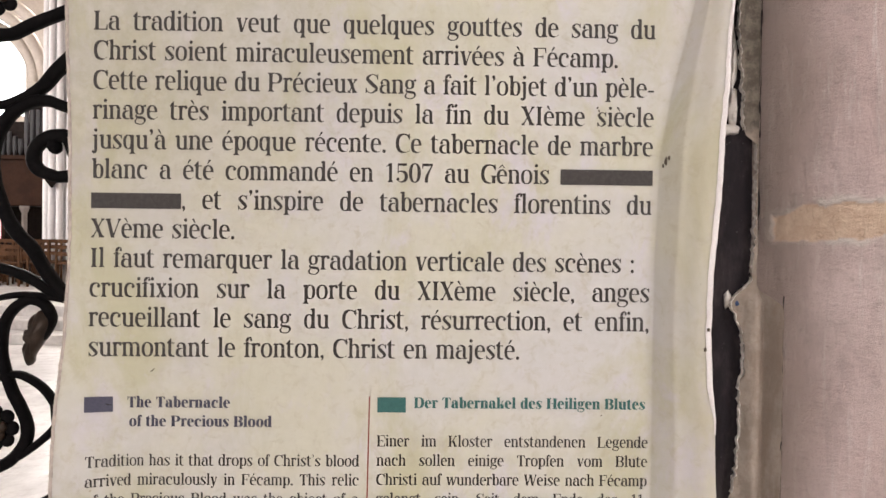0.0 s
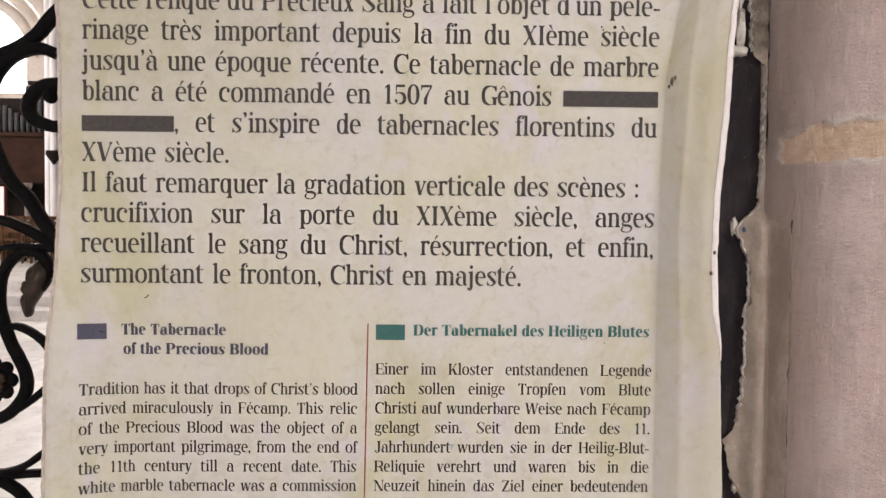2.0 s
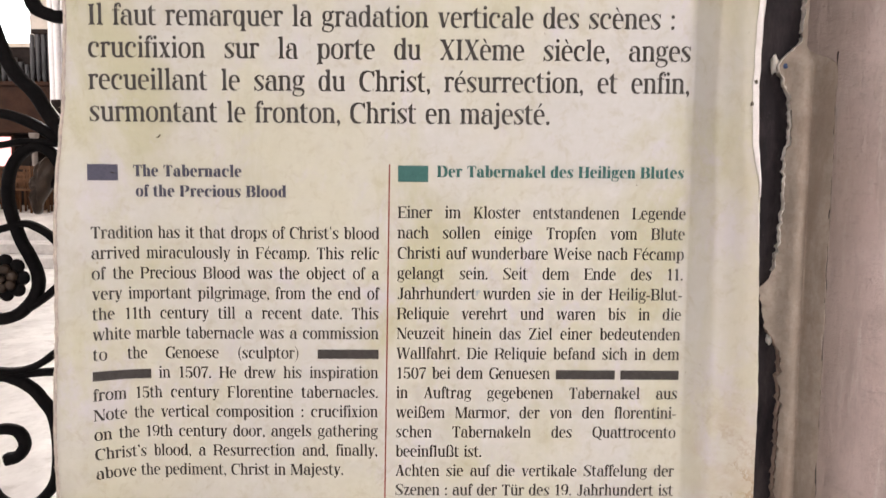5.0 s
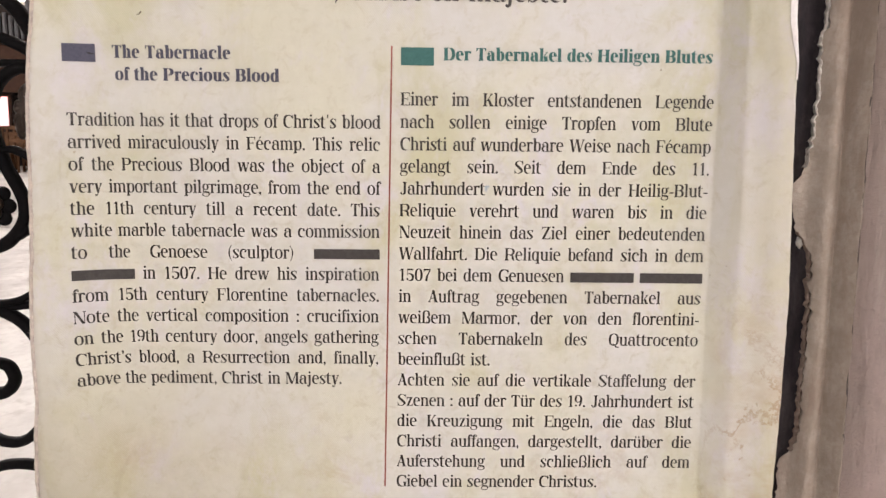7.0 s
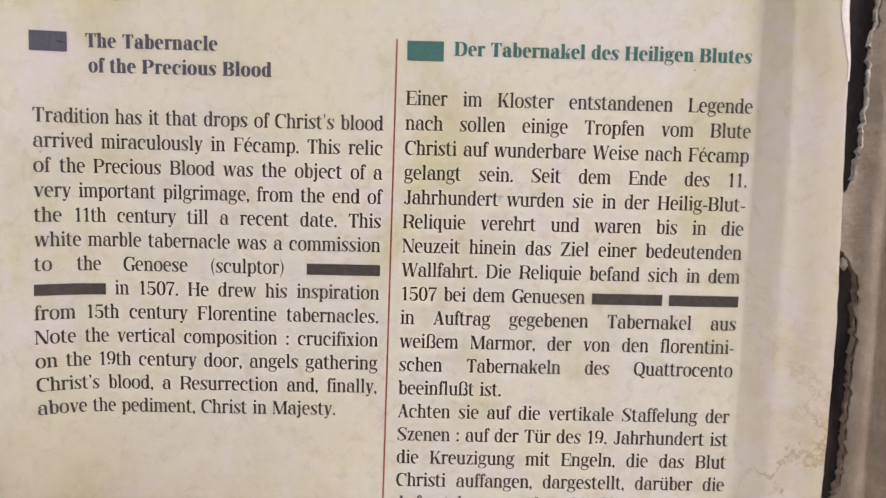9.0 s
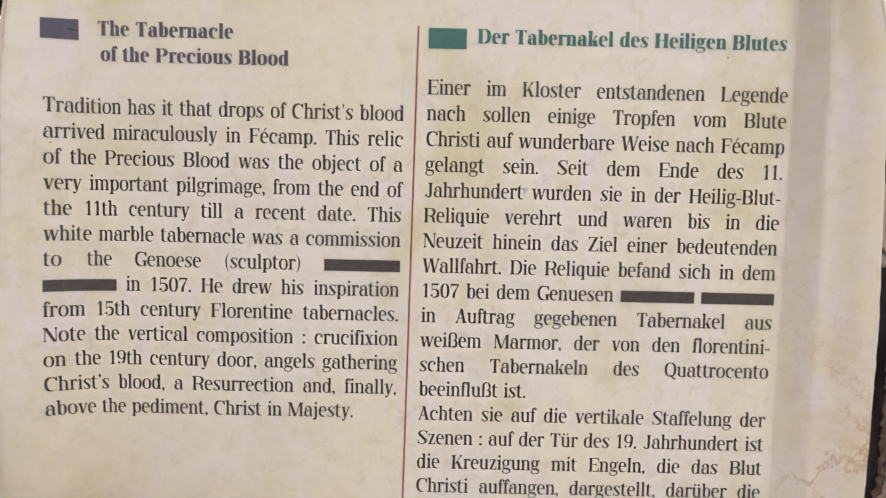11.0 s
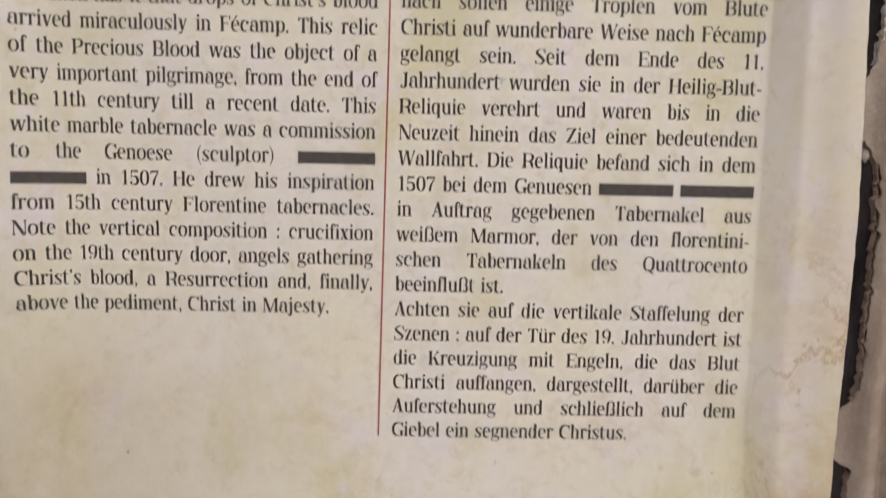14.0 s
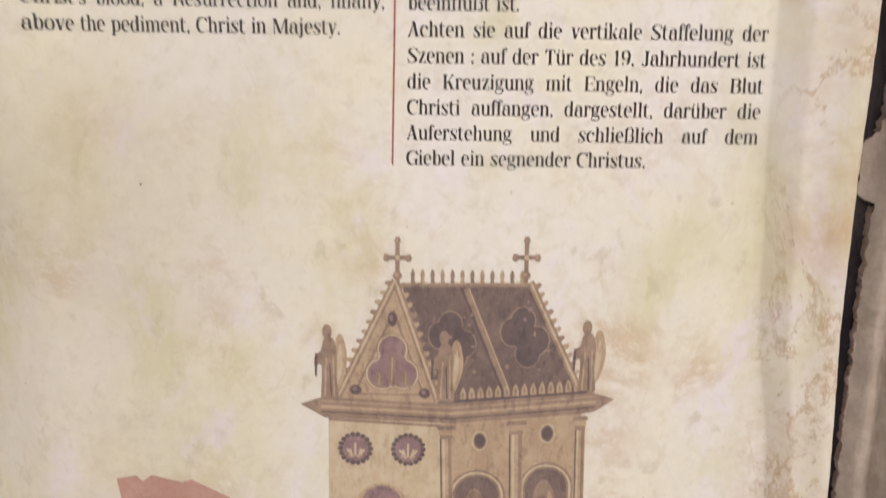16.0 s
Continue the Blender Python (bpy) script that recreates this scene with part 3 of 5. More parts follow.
def selvedge_mesh():
    """Frayed grey rim of the free side, with short threads."""
    bm = bmesh.new()
    rows = []
    for k in range(301):
        z = 0.81 + 0.88 * k / 300
        x, y = canvas_row(z)[2]
        w = 0.0021 * (1 + 0.25 * fbm(1, 2, z * 200, 2))
        rows.append([bm.verts.new(p) for p in ((x - 0.0004, y + 0.003, z), (x - 0.0006, y - 0.0005, z), (x + w * 0.6, y - 0.0018, z), (x + w, y - 0.0012, z))])
    for a, b in zip(rows, rows[1:]):
        for k in range(3):
            bm.faces.new((a[k], a[k + 1], b[k + 1], b[k]))
    for k in range(260):
        z = 0.82 + 0.86 * rnd.random()
        x, y = canvas_row(z)[1]
        l = 0.0006 + 0.0012 * rnd.random()
        dz = 0.0004 * (rnd.random() - 0.5)
        vs = [bm.verts.new(p) for p in ((x + 0.0004, y - 0.003, z - 0.00014), (x + 0.0004, y - 0.003, z + 0.00014), (x - l, y - 0.002, z + dz + 0.0001), (x - l, y - 0.002, z + dz - 0.0001))]
        bm.faces.new(vs)
    return bm


part("selvedge", selvedge_mesh(), FRAY, panel, "frayed greyish edge of the canvas")

# ---- lettering ----
# advance widths of the condensed bookish face, in units of which a text column of the large size holds 997
ADVANCE = dict(zip("abcdefghijklmnopqrstuvwxyz", (22.0, 21.8, 20.5, 22.6, 20.3, 12.4, 21.4, 22.8, 11.6, 12.4, 22.5, 12.1, 34.6, 23.1, 22.2, 22.8, 22.4, 16.8, 18.3, 14.6, 23.3, 20.9, 31.0, 20.0, 20.0, 18.5)))
ADVANCE.update(zip("ABCDEFGHIJKLMNOPQRSTVW", (27, 26.5, 27, 29, 25.5, 24.5, 28, 30, 14.8, 20, 28, 25, 37, 29.5, 29, 27, 29, 28, 24.5, 25, 28, 39)))
ADVANCE.update({"X": 25.5, "Z": 25, "0": 22.8, "1": 19.4, "5": 22.8, "7": 21.4, "9": 22.8, "'": 9.6, "\u2019": 9.6, ".": 8.9, ",": 8.4, ":": 9, "-": 13.6, "(": 13, ")": 13, "ß": 24.5})
PLAIN = {"é": "e", "è": "e", "ê": "e", "à": "a", "ü": "u"}
UNIT = 0.38 / 997


class Face:
    """A condensed book face with bracketed serifs, drawn letter by letter from stems, bowls and hairlines; one unit is one unit of ADVANCE."""

    X, CAPS, ASC, DESC = 25.0, 33.6, 35.6, -8.6

    def __init__(self, bold=False):
        self.s, self.c, self.h, self.r = (7.4, 8.2, 2.0, 1.9) if bold else (5.2, 5.9, 2.0, 2.4)
        self.polys = []
        self.made = {}

    def add(self, *pts):
        self.polys.append(list(pts))

    def rect(self, x0, x1, y0, y1):
        self.add((x0, y0), (x1, y0), (x1, y1), (x0, y1))

    def foot(self, x0, x1, y, up=1, l=None, r=None):
        """A bracketed serif under (up = 1) or over (up = -1) a stem from x0 to x1."""
        l, r = self.r if l is None else l, self.r if r is None else r
        self.add((x0 - l, y), (x1 + r, y), (x1 + r, y + up * 1.7), (x1 + 0.35 * r, y + up * 2.2), (x1, y + up * 4.0), (x0, y + up * 4.0), (x0 - 0.35 * l, y + up * 2.2), (x0 - l, y + up * 1.7))

    def flag(self, x, y):
        self.add((x + 0.4, y), (x - self.r - 0.1, y - 1.1), (x - self.r - 0.1, y - 2.4), (x + 0.4, y - 4.4))

    def stem(self, x, y0, y1, low="", top="", w=None):
        """An upright from y0 to y1; low and top: 'b' serif at both sides, 'r' or 'l' at one, 'f' a slanted flag."""
        w = w or self.s
        self.rect(x, x + w, y0, y1)
        if low:
            self.foot(x, x + w, y0, 1, 0 if low == "r" else None, 0 if low == "l" else None)
        if top == "f":
            self.flag(x, y1)
        elif top:
            self.foot(x, x + w, y1, -1, 0 if top == "r" else None, 0 if top == "l" else None)

    @staticmethod
    def on_oval(x0, x1, y0, y1, a):
        c, s = math.cos(a), math.sin(a)
        k = 2 / 2.35
        return ((x0 + x1) / 2 + (x1 - x0) / 2 * math.copysign(abs(c) ** k, c), (y0 + y1) / 2 + (y1 - y0) / 2 * math.copysign(abs(s) ** k, s))

    def bow(self, outer, inner, a0=0, a1=360):
        """The stroke between two ovals (x0, x1, y0, y1), from angle a0 to a1."""
        n = max(5, int(abs(a1 - a0) / 13))
        angles = [radians(a0 + (a1 - a0) * k / n) for k in range(n + 1)]
        o, i = [self.on_oval(*outer, a) for a in angles], [self.on_oval(*inner, a) for a in angles]
        for k in range(n):
            self.add(o[k], o[k + 1], i[k + 1], i[k])

    def ring(self, x0, x1, y0, y1, w, h=None, a0=0, a1=360, right=None):
        h = h or self.h
        self.bow((x0, x1, y0, y1), (x0 + w, x1 - (w if right is None else right), y0 + h, y1 - h), a0, a1)

    def ball(self, x, y, r):
        self.add(*((x + r * math.cos(2 * math.pi * k / 10), y + r * 1.08 * math.sin(2 * math.pi * k / 10)) for k in range(10)))

    def pen(self, points):
        """A stroke through (x, y, width)."""
        line = catmull(points, 5)
        rows = []
        for k, p in enumerate(line):
            d = (line[min(k + 1, len(line) - 1)] - line[max(k - 1, 0)]).xy.normalized()
            rows.append(((p.x - d.y * p.z / 2, p.y + d.x * p.z / 2), (p.x + d.y * p.z / 2, p.y - d.x * p.z / 2)))
        for a, b in zip(rows, rows[1:]):
            self.add(a[0], a[1], b[1], b[0])

    def slant(self, x0, y0, x1, y1, w):
        """A diagonal whose level cuts are w wide, with its left side from (x0, y0) to (x1, y1)."""
        self.add((x0, y0), (x0 + w, y0), (x1 + w, y1), (x1, y1))

    def arch(self, x0, x1, top, low):
        """From a stem's side at x0 over to the next stem, whose right side is x1."""
        self.bow((x0 - 3, x1, low - (top - low), top), (x0 - 1.2, x1 - self.s, low - (top - low) + 4, top - self.h * 1.35), 0, 150)
        self.rect(x1 - self.s, x1, 0, low)

    def vee(self, x0, x1, y, s, cut=0.0):
        """Thick falling and thin rising diagonal that meet on the base line."""
        m = (x0 + x1) / 2 - s * 0.1
        self.slant(m - s / 2, 0, x0, y, s)
        self.slant(m - 0.9 - cut, 0, x1 - self.h * 1.1, y, self.h * 1.15)
        self.foot(x0 + 0.3, x0 + s - 0.3, y, -1, self.r * 0.8, self.r * 0.8)
        self.foot(x1 - self.h, x1, y, -1, self.r, self.r * 0.6)

    def bar(self, x0, x1, y, wedge=0.0, height=5.5):
        """A level hairline, with an upright wedge at its right end where one is asked for (positive upwards)."""
        self.rect(x0, x1, y - self.h / 2, y + self.h / 2)
        if wedge:
            e = y + height * wedge
            self.add((x1, y), (x1, e), (x1 - 1.2, e), (x1 - 2.4, y + 1.6 * wedge), (x1 - 5, y))

    def draw(self, ch, w):
        X, C, A, D, s, c, h, r = self.X, self.CAPS, self.ASC, self.DESC, self.s, self.c, self.h, self.r
        e = r + 0.4
        k = s * 0.92
        if ch == "a":
            x = w - s - 2.9
            self.rect(x, x + s, 3.5, X - 8)
            self.bow((2.6, x + s, X - 16.4, X + 0.5), (4.6, x, X - 14, X + 0.5 - h * 1.25), 0, 140)
            self.ball(4.5 + 0.1 * s, X - 6.3, 2.1 + 0.12 * s)
            self.bow((1.0, x + s * 0.7, -0.5, 15.6), (1.0 + s, x + s + 1, 1.5, 14), 75, 290)
            self.add((x, 4.5), (x + s, 4.5), (x + s + 0.5, 2.2), (w - 0.1, 2.4), (w - 0.1, 1.2), (x + s, -0.5), (x + 1.5, -0.1))
        elif ch in "bp":
            x = e
            self.stem(x, D if ch == "p" else 0.6, A if ch == "b" else X, "b" if ch == "p" else "", "f")
            self.ring(x + 0.6, w - 0.8, -0.5, X + 0.5, s, h)
        elif ch in "dq":
            x = w - e - s
            self.stem(x, D if ch == "q" else 0, A if ch == "d" else X, "b" if ch == "q" else "r", "f" if ch == "d" else "")
            self.ring(0.8, x + s - 0.6, -0.5, X + 0.5, s, h)
        elif ch == "c":
            self.bow((0.8, w - 0.4, -0.5, X + 0.5), (0.8 + s, w + 2.0, h - 0.2, X + 0.2 - h), 42, 316)
            self.pen(((w * 0.52, X - 0.6, 2.0), (w - 5.0, X - 1.9, 2.5), (w - 3.2, X - 5.4, 2.8)))
            self.ball(w - 3.4 - 0.1 * s, X - 6.2, 2.1 + 0.12 * s)
        elif ch == "e":
            self.bow((0.8, w - 0.7, -0.5, X + 0.5), (0.8 + s, w - 0.7 - k, h - 0.2, X + 0.2 - h), 4, 190)
            self.bow((0.8, w - 0.4, -0.5, X + 0.5), (0.8 + s, w + 1.6, h - 0.1, X + 0.2 - h), 180, 318)
            self.rect(3, w - 1.0, X * 0.525, X * 0.525 + h)
        elif ch == "f":
            x = e + 0.3
            self.stem(x, 0, A - 8, "b")
            self.bow((x, w + 5, A - 16, A + 0.4), (x + s, w + 5.5, A - 12, A + 0.2 - h), 180, 72)
            self.ball(w + 0.4, A - 4.6, 1.7 + 0.1 * s)
            self.rect(0, w - 0.8, X - 1.8, X)
        elif ch == "g":
            m = w * 0.83
            self.ring(1.4, m, 8.2, X + 0.5, s * 0.92, h)
            self.pen(((m - 3.2, X - 3.4, 1.6), (m - 0.2, X - 0.6, 1.7), (w - 2.2, X + 0.2, 1.9)))
            self.ball(w - 2.1, X - 1.2, 1.6 + 0.08 * s)
            self.pen(((5.4, 9.6, 1.4), (3.4, 6.6, 2.6), (5.4, 3.9, 4.2), (w * 0.55, 3.1, 4.8), (w - 4.0, 1.6, 4.4), (w - 2.4, -2.6, 3.2), (w * 0.72, -7.4, 1.9), (w * 0.44, -8.4, 1.7), (3.4, -6.8, 2.4), (2.0, -3.2, 2.9), (4.8, 1.6, 1.5)))
        elif ch in "hn":
            self.stem(e, 0, A if ch == "h" else X, "b", "f")
            self.arch(e + s, w - e, X + 0.5, X - 8.5)
            self.foot(w - e - s, w - e, 0)
        elif ch == "m":
            g = (w - 2 * e - 3 * s) / 2
            self.stem(e, 0, X, "b", "f")
            for q in (0, 1):
                x1 = e + 2 * s + g + q * (s + g)
                self.arch(x1 - s - g, x1, X + 0.5, X - 8.0)
                self.foot(x1 - s, x1, 0, 1, r * 0.8, r * 0.8)
        elif ch in "ij":
            x = (w - s) / 2 + 0.3
            self.ball(x + s * 0.48, X + 7.6, 1.9 + 0.2 * s)
            if ch == "i":
                self.stem(x, 0, X, "b", "f")
            else:
                self.stem(x, -2, X, "", "f")
                self.bow((x - 11, x + s, D - 0.4, 6), (x - 9, x, D + 1.2, 4), 0, -80)
                self.ball(x - 2.4, D + 3.1, 1.6 + 0.1 * s)
        elif ch == "k":
            self.stem(e, 0, A, "b", "f")
            self.slant(e + s - 0.5, 9.2, w - 5.6, X, h * 1.2)
            self.slant(w - e - s - 0.8, 0, e + s + 1.6, 13.6, s * 1.15)
            self.foot(w - e - s - 0.6, w - e + 0.2, 0, 1, r * 0.7, r * 0.8)
            self.foot(w - 5.6, w - 4, X, -1, r, r)
        elif ch == "l":
            self.stem((w - s) / 2, 0, A, "b", "f")
        elif ch == "o":
            self.ring(0.8, w - 0.8, -0.5, X + 0.5, s, h)
        elif ch == "r":
            self.stem(e, 0, X, "b", "f")
            self.bow((e + s - 3, w + 3.0, X - 13, X + 0.5), (e + s - 0.6, w + 4, X - 13, X - 0.6 - h), 165, 68)
            self.ball(w - 2.2, X - 3.3, 2.0 + 0.12 * s)
        elif ch in "sS":
            H, p = (X, s) if ch == "s" else (C, c)
            l, q = 1.0, w - 1.0
            self.pen(((q - 1.4, H * 0.72, 1.3), (q - 2.8, H * 0.90, 1.9), (w * 0.50, H - 0.3, 1.9), (l + p * 0.52, H * 0.78, p * 0.92), (w * 0.5, H * 0.5, p * 1.1), (q - p * 0.52, H * 0.23, p * 0.92), (w * 0.47, 0.3, 1.9), (l + 2.4, H * 0.12, 1.9), (l + 0.9, H * 0.29, 1.3)))
            self.add((q - 0.4, H * 0.68), (q - 0.5, H + 0.4), (q - 1.6, H + 0.4), (q - 3.2, H * 0.88))
            self.add((l + 0.1, H * 0.32), (l + 0.2, -0.4), (l + 1.4, -0.4), (l + 3.0, H * 0.12))
        elif ch == "t":
            x = 2.5
            self.rect(x, x + s, 4.5, X)
            self.add((x + s, X), (x + s, X + 7.4), (x + s - 1.1, X + 7.4), (x, X + 2.6), (0.3, X - 0.2), (0.3, X - 1.8))
            self.rect(0.3, w - 0.9, X - 1.8, X)
            self.bow((x, w + 2.4, -0.5, 12), (x + s, w + 0.6, h, 11), 180, 300)
        elif ch == "u":
            self.stem(e, 6, X, "", "f")
            self.stem(w - e - s, 0, X, "r", "f")
            self.bow((e, w - e + 1, -0.5, 17), (e + s, w - e - s + 1, h * 1.4 - 0.3, 13), 180, 320)
        elif ch in "vVyY":
            H = C if ch == "V" else X
            p = c if ch == "V" else s
            self.vee(e - 0.6, w - e + 1.4, H, p * 1.08)
            if ch == "y":
                m = w / 2
                self.pen(((m + 0.2, 2, 2.4), (m - 1.2, -3.4, 2.0), (m - 3.4, -7.4, 1.8), (m - 5.8, -8.2, 1.8)))
                self.ball(m - 6.2, -6.2, 1.7 + 0.1 * s)
        elif ch in "wW":
            H, p = (C, c) if ch == "W" else (X, s)
            mid = w * 0.5
            self.vee(e - 0.8, mid + 1.6, H, p)
            self.vee(mid - 1.8, w - e + 1.6, H, p)
        elif ch in "xX":
            H, p = (C, c) if ch == "X" else (X, s)
            self.slant(w - e - p - 0.6, 0, e - 0.6, H, p * 1.12)
            self.slant(e + 0.2, 0, w - e - h - 0.4, H, h * 1.2)
            self.foot(w - e - p - 0.2, w - e, 0, 1, r * 0.8, r * 0.8)
            self.foot(e - 0.4, e + p - 0.2, H, -1, r * 0.8, r * 0.8)
            self.foot(e + 0.2, e + h, 0, 1, r * 0.8, r)
            self.foot(w - e - h, w - e, H, -1, r, r * 0.8)
        elif ch in "zZ":
            H, p = (C, c) if ch == "Z" else (X, s)
            self.slant(0.9, 0, w - p - 2.0, H, p * 1.1)
            self.rect(1.6, w - 1.2, H - h, H)
            self.rect(0.9, w - 0.9, 0, h)
            self.add((1.6, H), (1.6, H - 7), (2.6, H - 7), (4.6, H - h))
            self.add((w - 0.9, 0), (w - 0.9, 7.4), (w - 2.0, 7.4), (w - 4.2, h))
        elif ch == "ß":
            self.stem(e, 0, A - 9, "b")
            self.bow((e, w - 2.4, A - 19, A + 0.4), (e + s, w - 2.4 - k, A - 15, A - h), 180, 0)
            self.pen(((w - 2.4 - k / 2, A - 9, k), (w - 4.6, X - 4.6, 3.2), (w * 0.60, X - 8, 1.8)))
            self.bow((w * 0.34, w - 0.9, -0.5, X - 6.6), (w * 0.3, w - 0.9 - s, h, X - 8.4), 92, -112)
            self.ball(w * 0.54, 3.4, 1.8)
        elif ch == "A":
            m = w / 2
            self.slant(e - 0.4, 0, m - 1.0, C, h * 1.2)
            self.slant(w - e - c - 0.2, 0, m - c * 0.55, C + 0.4, c * 1.08)
            self.rect(w * 0.27, w * 0.7, C * 0.31, C * 0.31 + h)
            self.foot(e - 0.3, e + h - 0.2, 0, 1, r * 0.8, r)
            self.foot(w - e - c, w - e + 0.2, 0, 1, r, r * 0.8)
        elif ch in "BPRD":
            x = e
            self.stem(x, 0, C, "b", "l", c)
            if ch == "D":
                self.bow((x + c - 8, w - 0.7, 0, C), (x + c - 6, w - 0.7 - c, h, C - h), -90, 90)
                self.rect(x + c - 1, w * 0.46, 0, h), self.rect(x + c - 1, w * 0.46, C - h, C)
            else:
                cut = C * (0.52 if ch == "B" else 0.46)
                q = w - (1.8 if ch == "B" else 1.0)
                m = w * 0.46
                self.bow((m - 9, q, cut - h / 2, C), (m - 7, q - c, cut + h / 2, C - h), -90, 90)
                self.rect(x + c - 1, m + 1, C - h, C), self.rect(x + c - 1, m + 1, cut - h / 2, cut + h / 2)
                if ch == "B":
                    self.bow((m - 9, w - 0.7, 0, cut + h / 2), (m - 7, w - 0.7 - c, h, cut - h / 2), -90, 90)
                    self.rect(x + c - 1, m + 1, 0, h)
                if ch == "R":
                    self.pen(((m + 0.5, cut, 2.0), (w - 6.8, cut - 3.6, c * 0.8), (w - 5.8, cut - 10, c), (w - 3.6, 0.9, 2.6), (w - 0.6, 1.6, 1.4)))
        elif ch in "CG":
            self.bow((0.8, w - 0.6, -0.6, C + 0.6), (0.8 + c, w + 3.2, h - 0.4, C + 0.4 - h), 38, 180)
            self.bow((0.8, w - 0.6, -0.6, C + 0.6), (0.8 + c, w + 3.2, h - 0.4, C + 0.4 - h), 180, 312 if ch == "C" else 296)
            self.add((w - 1.4, C + 0.5), (w - 1.2, C - 10.5), (w - 2.4, C - 10.5), (w - 5.6, C - 2.6), (w - 2.6, C + 0.5))
            self.pen(((w * 0.5, C - 0.5, 2.1), (w - 6.2, C - 2.0, 2.6), (w - 2.4, C - 7.4, 2.6)))
            if ch == "G":
                self.stem(w - c - 1.6, 0.4, C * 0.42, "", "b", c)
        elif ch in "EFL":
            self.stem(e, 0, C, "l" if ch != "F" else "b", "l" if ch != "L" else "b", c)
            x = e + c - 1
            if ch != "L":
                self.bar(x, w - 1.2, C - h / 2, -1, 8.5)
                self.bar(x, w - 6.4, C * 0.52)
                self.rect(w - 7.4, w - 6.2, C * 0.52 - 4, C * 0.52 + 4)
            if ch != "F":
                self.bar(x, w - 0.8, h / 2, 1, 9.0)
        elif ch in "HN":
            if ch == "H":
                self.stem(e, 0, C, "b", "b", c)
                self.stem(w - e - c, 0, C, "b", "b", c)
                self.rect(e + c - 1, w - e - c + 1, C * 0.5, C * 0.5 + h)
            else:
                self.stem(e + 0.8, 0, C, "b", "", h)
                self.stem(w - e - h, 0, C, "", "b", h)
                self.slant(w - e - c * 1.1, 0, e - 0.6, C, c * 1.12)
                self.foot(e, e + c * 0.5, C, -1)
        elif ch == "M":
            self.stem(e + 0.4, 0, C, "b", "l", h)
            self.stem(w - e - c, 0, C, "b", "r", c)
            m = w * 0.47
            self.slant(m - c * 0.5, 0, e + 0.2, C, c * 1.05)
            self.slant(m - 0.6, 0, w - e - c, C, h * 1.2)
        elif ch == "I":
            self.stem((w - c) / 2, 0, C, "b", "b", c)
        elif ch == "J":
            x = w - e - c - 0.5
            self.stem(x, 6, C, "", "b", c)
            self.bow((1.2, x + c, -1.2, 16), (3.0, x, h - 1, 13), 0, -125)
            self.ball(4.2, 3.8, 2.5)
        elif ch == "K":
            self.stem(e, 0, C, "b", "b", c)
            self.slant(e + c - 0.5, 12, w - 6.6, C, h * 1.2)
            self.slant(w - e - c - 0.8, 0, e + c + 2.4, 18.4, c * 1.12)
            self.foot(w - e - c - 0.6, w - e + 0.2, 0, 1, r * 0.7, r * 0.8)
            self.foot(w - 6.8, w - 4.8, C, -1, r, r)
        elif ch in "OQ0":
            self.ring(0.8, w - 0.8, -0.6, C + 0.6, c, h)
            if ch == "Q":
                self.pen(((w * 0.42, 6.2, 1.6), (w * 0.58, 1.6, 3.4), (w * 0.76, -4.2, 3.8), (w - 0.6, -5.4, 1.6)))
        elif ch == "T":
            self.stem((w - c) / 2, 0, C, "b", "", c)
            self.rect(0.9, w - 0.9, C - h, C)
            for x, q in ((0.9, 1), (w - 0.9, -1)):
                self.add((x, C), (x, C - 9), (x + q * 1.2, C - 9), (x + q * 4.4, C - h))
        elif ch == "1":
            x = (w - s) / 2 + 0.6
            self.stem(x, 0, C, "b", "", s)
            self.add((x + 0.4, C), (x - 4.6, C - 5.6), (x - 4.6, C - 7.0), (x + 0.4, C - 4.6))
        elif ch == "5":
            self.rect(4.2, w - 3.0, C - 4.4, C)
            self.rect(3.6, 5.2, C * 0.47, C)
            self.bow((1.0, w - 0.9, -0.6, C * 0.62), (-1.0, w - 0.9 - c, h - 0.4, C * 0.62 - h * 1.2), 128, -125)
            self.ball(4.2, 5.4, 2.7)
        elif ch == "7":
            self.rect(1.6, w - 1.0, C - 4.4, C)
            self.add((1.6, C), (1.6, C - 9.5), (2.8, C - 9.5), (4.2, C - 4.4))
            self.pen(((w - 1.8, C - 3, 1.8), (w * 0.62, C * 0.55, 3.6), (w * 0.46, C * 0.28, 5.4), (w * 0.43, 0, 5.8)))
        elif ch == "9":
            self.ring(0.9, w - 1.2, C * 0.38, C + 0.6, s, h)
            self.bow((-6, w - 0.9, -0.8, C + 14), (-4, w - 0.9 - s, h - 0.6, C + 12), 4, -62)
            self.ball(5.2, 4.2, 2.6)
        elif ch in ".:":
            for y in (2.4,) if ch == "." else (2.8, X - 4.6):
                self.ball(w / 2, y, 2.6 + 0.08 * s)
        elif ch in ",'\u2019":
            y = 2.4 if ch == "," else A - 3.2
            if ch == "'":
                self.add((w / 2 - 1.9, A), (w / 2 + 1.9, A), (w / 2 + 0.7, A - 10), (w / 2 - 0.7, A - 10))
            else:
                self.ball(w / 2, y, 2.5 + 0.08 * s)
                self.pen(((w / 2 + 1.1, y, 3.2), (w / 2 + 1.3, y - 3.2, 2.7), (w / 2 - 1.2, y - 7.2, 1.4)))
        elif ch == "-":
            self.rect(1.2, w - 1.2, X * 0.38, X * 0.38 + 3.3)
        elif ch in "()":
            q = ((w - 2.0, A, 0.9), (w * 0.46, A * 0.72, 2.4), (w * 0.34, A * 0.42, 3.6), (w * 0.46, A * 0.1, 2.4), (w - 2.0, D, 0.9))
